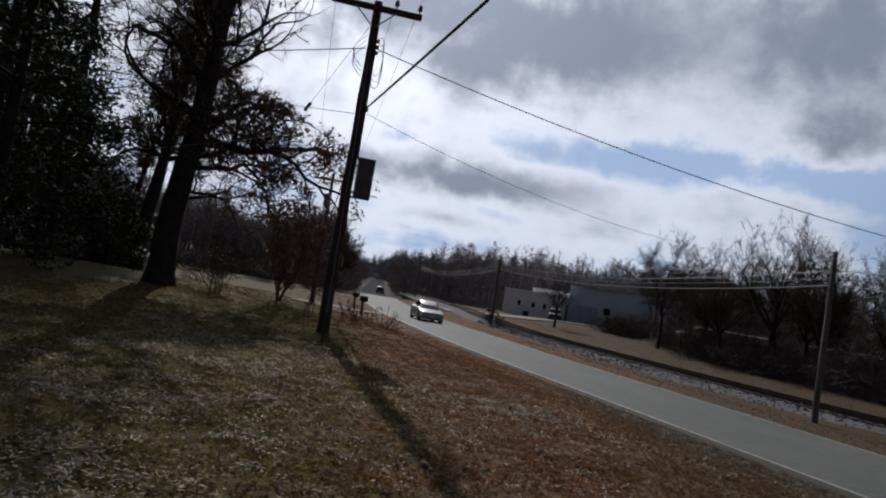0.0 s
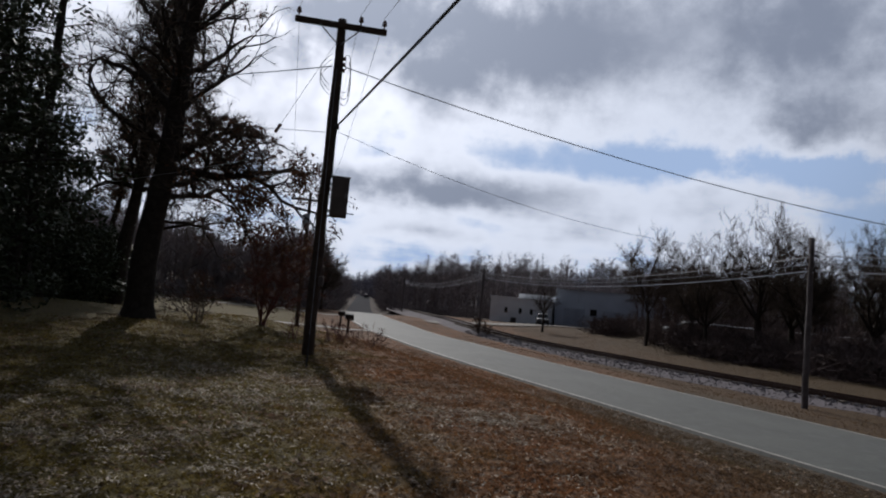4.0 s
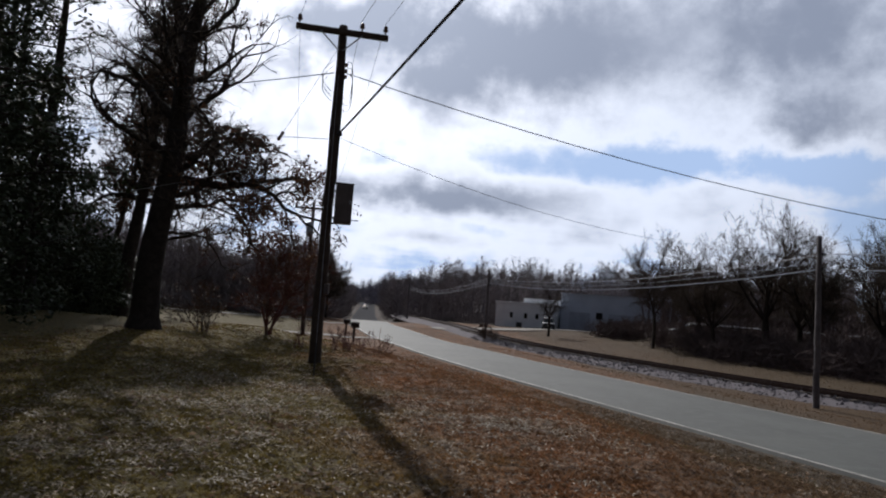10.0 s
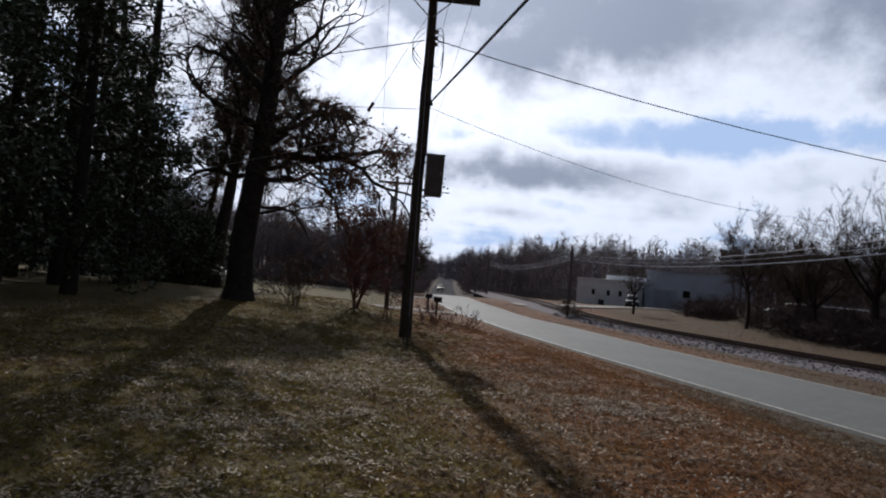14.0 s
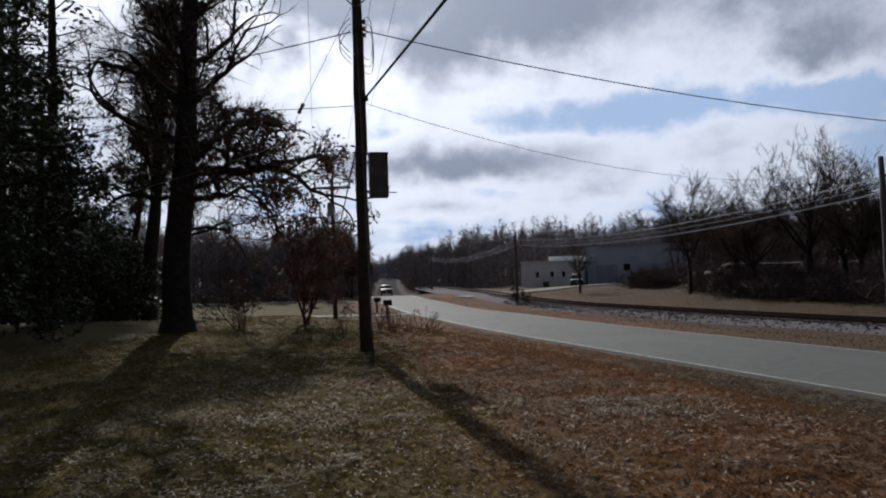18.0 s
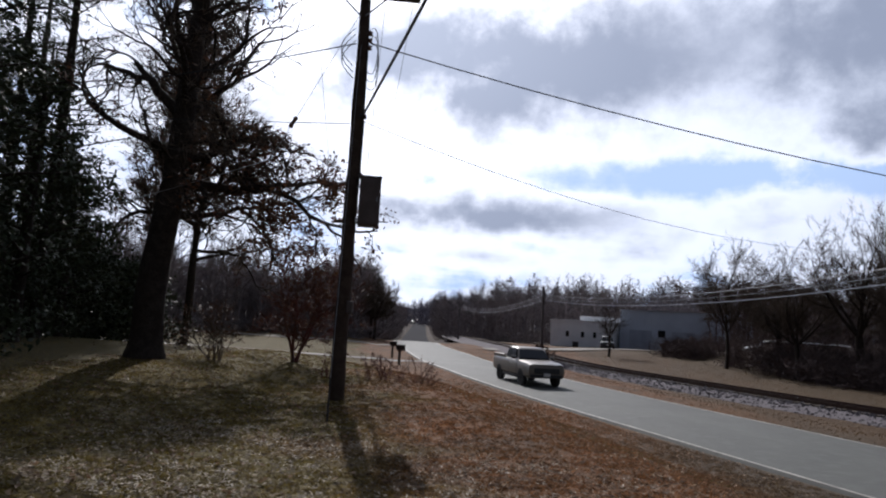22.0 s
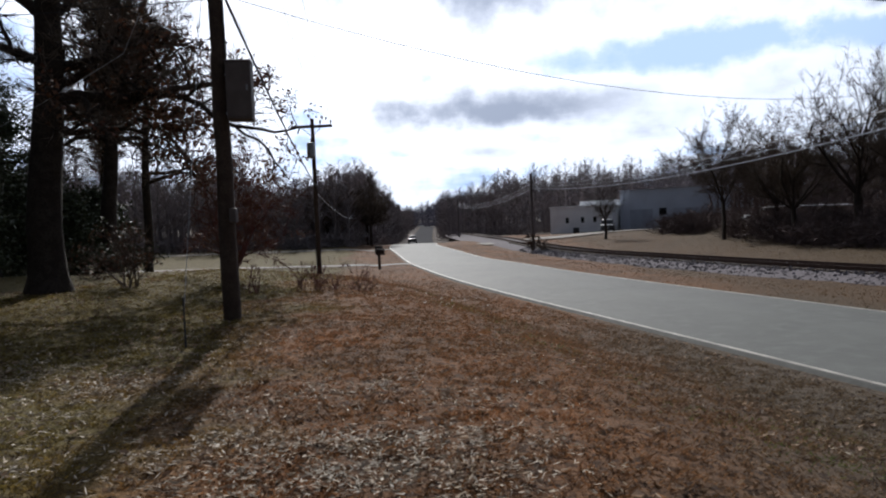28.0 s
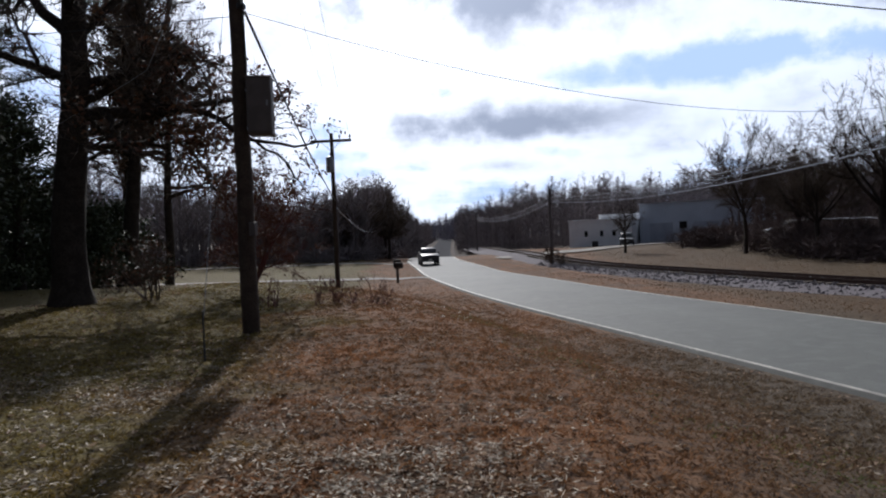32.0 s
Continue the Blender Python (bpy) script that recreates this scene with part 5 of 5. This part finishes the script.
def motions():
    """All that moves: vehicles along the road, their wheels turning."""
    walk(sedan, drive_rows([(0.0, 50.0, 0.0), (0.5, 37.9, 0.2), (1.0, 27.0, 0.6), (1.4, 19.2, 0.7), (1.8, 11.6, 0.7), (2.2, 4.0, 0.7), (3.0, -11.0, 0.7), (4.0, -28.0, 0.7), (32.0, -29.0, 0.7)]))
    walk(van, drive_rows([(0.0, 166.0, -1.6), (3.0, 260.0, -1.6), (6.0, 345.0, -1.6), (8.0, 405.0, -1.6), (32.0, 700.0, -1.6)]))
    walk(pickup, drive_rows([(0.0, 420.0, 0.8), (9.0, 262.0, 0.8), (12.0, 205.0, 0.8), (16.0, 132.0, 0.8), (18.0, 101.0, 0.8), (19.0, 92.0, 0.7), (20.0, 76.5, 0.5), (21.0, 55.6, 0.4), (22.0, 36.4, 0.6), (22.4, 29.9, 0.6), (22.6, 25.4, 0.75), (22.8, 21.7, 1.0), (23.0, 18.0, 1.0), (23.4, 9.8, 1.0), (24.0, -3.0, 1.0), (25.5, -26.0, 1.0), (32.0, -29.0, 1.0)]))
    walk(small, drive_rows([(0.0, 660.0, 1.4), (20.0, 350.0, 1.4), (24.0, 262.0, 1.4), (28.0, 146.0, 1.4), (30.0, 104.5, 1.4), (31.0, 87.8, 1.4), (32.0, 70.5, 1.4)]))
    roll_wheels(sedan, 0.0, 2.3, 18.0)
    roll_wheels(pickup, 20.5, 23.5, 17.5)


# ---- grass, straw and fallen leaves ----
def scatter(name, count, box, seed, make, mat, label, keep, clump=1, spread=0.05):
    rng = random.Random(seed)
    g = Geo()
    made = 0
    while made < count:
        x, y = rng.uniform(box[0], box[1]), box[2] + (box[3] - box[2]) * rng.random() ** 1.6
        if road_side(x, y) < HALF + 0.35 or rng.random() > keep(x, y):
            continue
        for k in range(rng.randint(1, 2 * clump - 1)):
            u, v = (x, y) if clump == 1 else (x + rng.gauss(0, spread), y + rng.gauss(0, spread))
            make(g, rng, Vector((u, v, ground_z(x, y))))
            made += 1
    tagged(part(name, g, mat), label, "grass" if "leaves" not in label else "leaf litter", kind="stuff")


def straw_piece(g, rng, p):
    a = rng.uniform(0, 6.283)
    flake = rng.random() < 0.75
    n = rng.uniform(0.03, 0.075) if flake else 0.05 + 0.08 * rng.random() ** 2
    d = Vector((math.cos(a), math.sin(a), rng.uniform(-0.1, 0.4))) * n
    g.leaf(p + Vector((0, 0, rng.uniform(0.015, 0.05))), d, rng.uniform(0.009, 0.020) if flake else rng.uniform(0.007, 0.012), Vector((rng.gauss(0, 0.6), rng.gauss(0, 0.6), 1)))


def grass_blade(g, rng, p):
    a = rng.uniform(0, 6.283)
    d = Vector((math.cos(a) * 0.9, math.sin(a) * 0.9, rng.uniform(0.25, 0.9))) * rng.uniform(0.025, 0.060)
    g.blade(p, d, rng.uniform(0.009, 0.018), Vector((rng.gauss(0, 1), rng.gauss(0, 1), 0.2)))


def dead_leaf(g, rng, p):
    a = rng.uniform(0, 6.283)
    s = rng.uniform(0.04, 0.09)
    i = len(g.v)
    d, w = Vector((math.cos(a), math.sin(a), rng.uniform(0, 0.4))) * s, Vector((-math.sin(a), math.cos(a), rng.uniform(-0.2, 0.5))) * s * 0.36
    c = p + Vector((0, 0, 0.03))
    g.v += [c - d * 0.5, c + w, c + d * 0.5, c - w + Vector((0, 0, rng.uniform(0, 0.03))), c + Vector((0, 0, -0.012))]
    g.f += [(i, i + 1, i + 4), (i + 1, i + 2, i + 4), (i + 2, i + 3, i + 4), (i + 3, i, i + 4)]


def patch(x, y, s, o):
    return noise.noise((x * s + o, y * s, o)) * 0.5 + 0.5


def straw_keep(x, y):
    v = step(0.47, 0.58, patch(x, y, 0.6, 3.0) * 0.30 + patch(x, y, 1.9, 9.0) * 0.32 + patch(x, y, 6.0, 2.0) * 0.38)
    west, near = 1 - step(-2.0, -0.6, x), (1 - step(12.0, 13.6, y)) * (1 - step(1.2, 3.2, x)) * (0.35 + 0.65 * step(8.0, 10.0, y))
    heap = math.exp(-((y - 12.5 + 0.22 * x) / 0.42) ** 2) * step(-6.0, -4.0, x) * (1 - step(0.2, 1.2, x)) + math.exp(-((x - 1.9) / 1.3) ** 2 - ((y - 10.6) / 0.7) ** 2)
    v *= 0.40 + 0.60 * (1 - step(9.8, 11.6, y))
    return min(1.0, 0.04 + 0.75 * v + 1.0 * heap * (0.3 + 0.7 * v)) * max(west, near, 0.02) * (1 - step(14.5, 18.0, y)) * step(2.5, 6.0, y) * (0.15 + 0.85 * step(-6.0, -3.2, x + 0.25 * (y - 9)))


scatter("straw_litter", 26000, (-10.0, 8.0, 2.2, 22.0), 1, straw_piece, M["straw"], "pale dry grass clippings strewn over the lawn", straw_keep, 4, 0.06)
scatter("lawn_grass", 345000, (-10.0, 10.0, 2.4, 44.0), 2, grass_blade, M["grass"], "short dead tan lawn grass", lambda x, y: (0.35 + 0.65 * patch(x, y, 0.9, 5.0)) * (1 - 0.9 * step(16.0, 42.0, y)) * step(2.0, 6.0, y) * step(-10.0, -7.5, x) * (1 - step(7.5, 10.0, x)), 9, 0.055)
scatter("fallen_leaves", 7000, (-10.0, 11.0, 2.5, 30.0), 3, dead_leaf, M["leaf"], "brown and pale fallen leaves on the lawn", lambda x, y: 0.15 + 0.85 * step(0.5, 0.75, patch(x, y, 0.7, 12.0)))
scatter("pale_leaves", 44, (-1.4, 1.7, 21.5, 27.5), 14, dead_leaf, M["bleached"], "bleached white fallen leaves on the verge", lambda x, y: 1.0)
scatter("verge_weeds", 6500, (-1.0, 9.0, 6.0, 30.0), 4, grass_blade, M["weed"], "low green weeds along the ditch", lambda x, y: math.exp(-((road_side(x, y) - HALF - 3.2) / 0.8) ** 2) * step(0.4, 0.7, patch(x, y, 0.6, 30.0)))


def tuft(g, rng, p):
    for k in range(3):
        a = rng.uniform(0, 6.283)
        g.blade(p, Vector((math.cos(a) * 0.6, math.sin(a) * 0.6, rng.uniform(0.3, 0.9))) * rng.uniform(0.03, 0.08), rng.uniform(0.015, 0.03), Vector((rng.gauss(0, 1), rng.gauss(0, 1), 0.2)))


def far_verge():
    rng = random.Random(31)
    g = Geo()
    made = 0
    while made < 17000:
        y = rng.uniform(12, 80)
        x = rng.uniform(road_x(y) + HALF + 0.4, rail_x(y) + 16) if rng.random() < 0.8 else rng.uniform(-14, road_x(y) - HALF - 0.4)
        if abs(x - rail_x(y) + 0.4) < 3.2 or (x < road_x(y) and y < 24) or rng.random() > 0.3 + 0.7 * patch(x, y, 0.4, 44.0): continue
        tuft(g, rng, Vector((x, y, ground_z(x, y))))
        made += 1
    tagged(part("verge_grass", g, M["grass"]), "rough dry grass along road and railway", "grass", kind="stuff")


far_verge()


def ballast_stones():
    rng = random.Random(9)
    g = Geo()
    for k in range(12000):
        y = rng.uniform(16, 66)
        o = rng.uniform(-3.3, 2.2)
        if abs(o) < 1.3 and rng.random() < 0.5: continue
        x, s = rail_x(y) + o, 0.04 + 0.085 * rng.random() ** 2
        zb = -1.38 + 0.48 * step(52, 85, y) + float(np.interp(o, (-3.4, -2.6, -1.5, 0, 1.5, 2.4, 2.9), (-0.05, 0.12, 0.40, 0.45, 0.40, 0.12, -0.05)))
        i = len(g.v)
        c = Vector((x, y, zb + s * 0.3))
        g.v += [c + Vector((rng.uniform(.6, 1.2) * a, rng.uniform(.6, 1.2) * b, rng.uniform(.5, 1) * e)) * s for a, b, e in ((1, 0, 0), (0, 1, 0), (-1, 0, 0), (0, -1, 0), (0, 0, 1))]
        g.f += [(i, i + 1, i + 4), (i + 1, i + 2, i + 4), (i + 2, i + 3, i + 4), (i + 3, i, i + 4)]
    tagged(part("ballast_stones", g, M["gravel"]), "loose grey ballast stones along the railway", "gravel", kind="stuff")


ballast_stones()

motions()
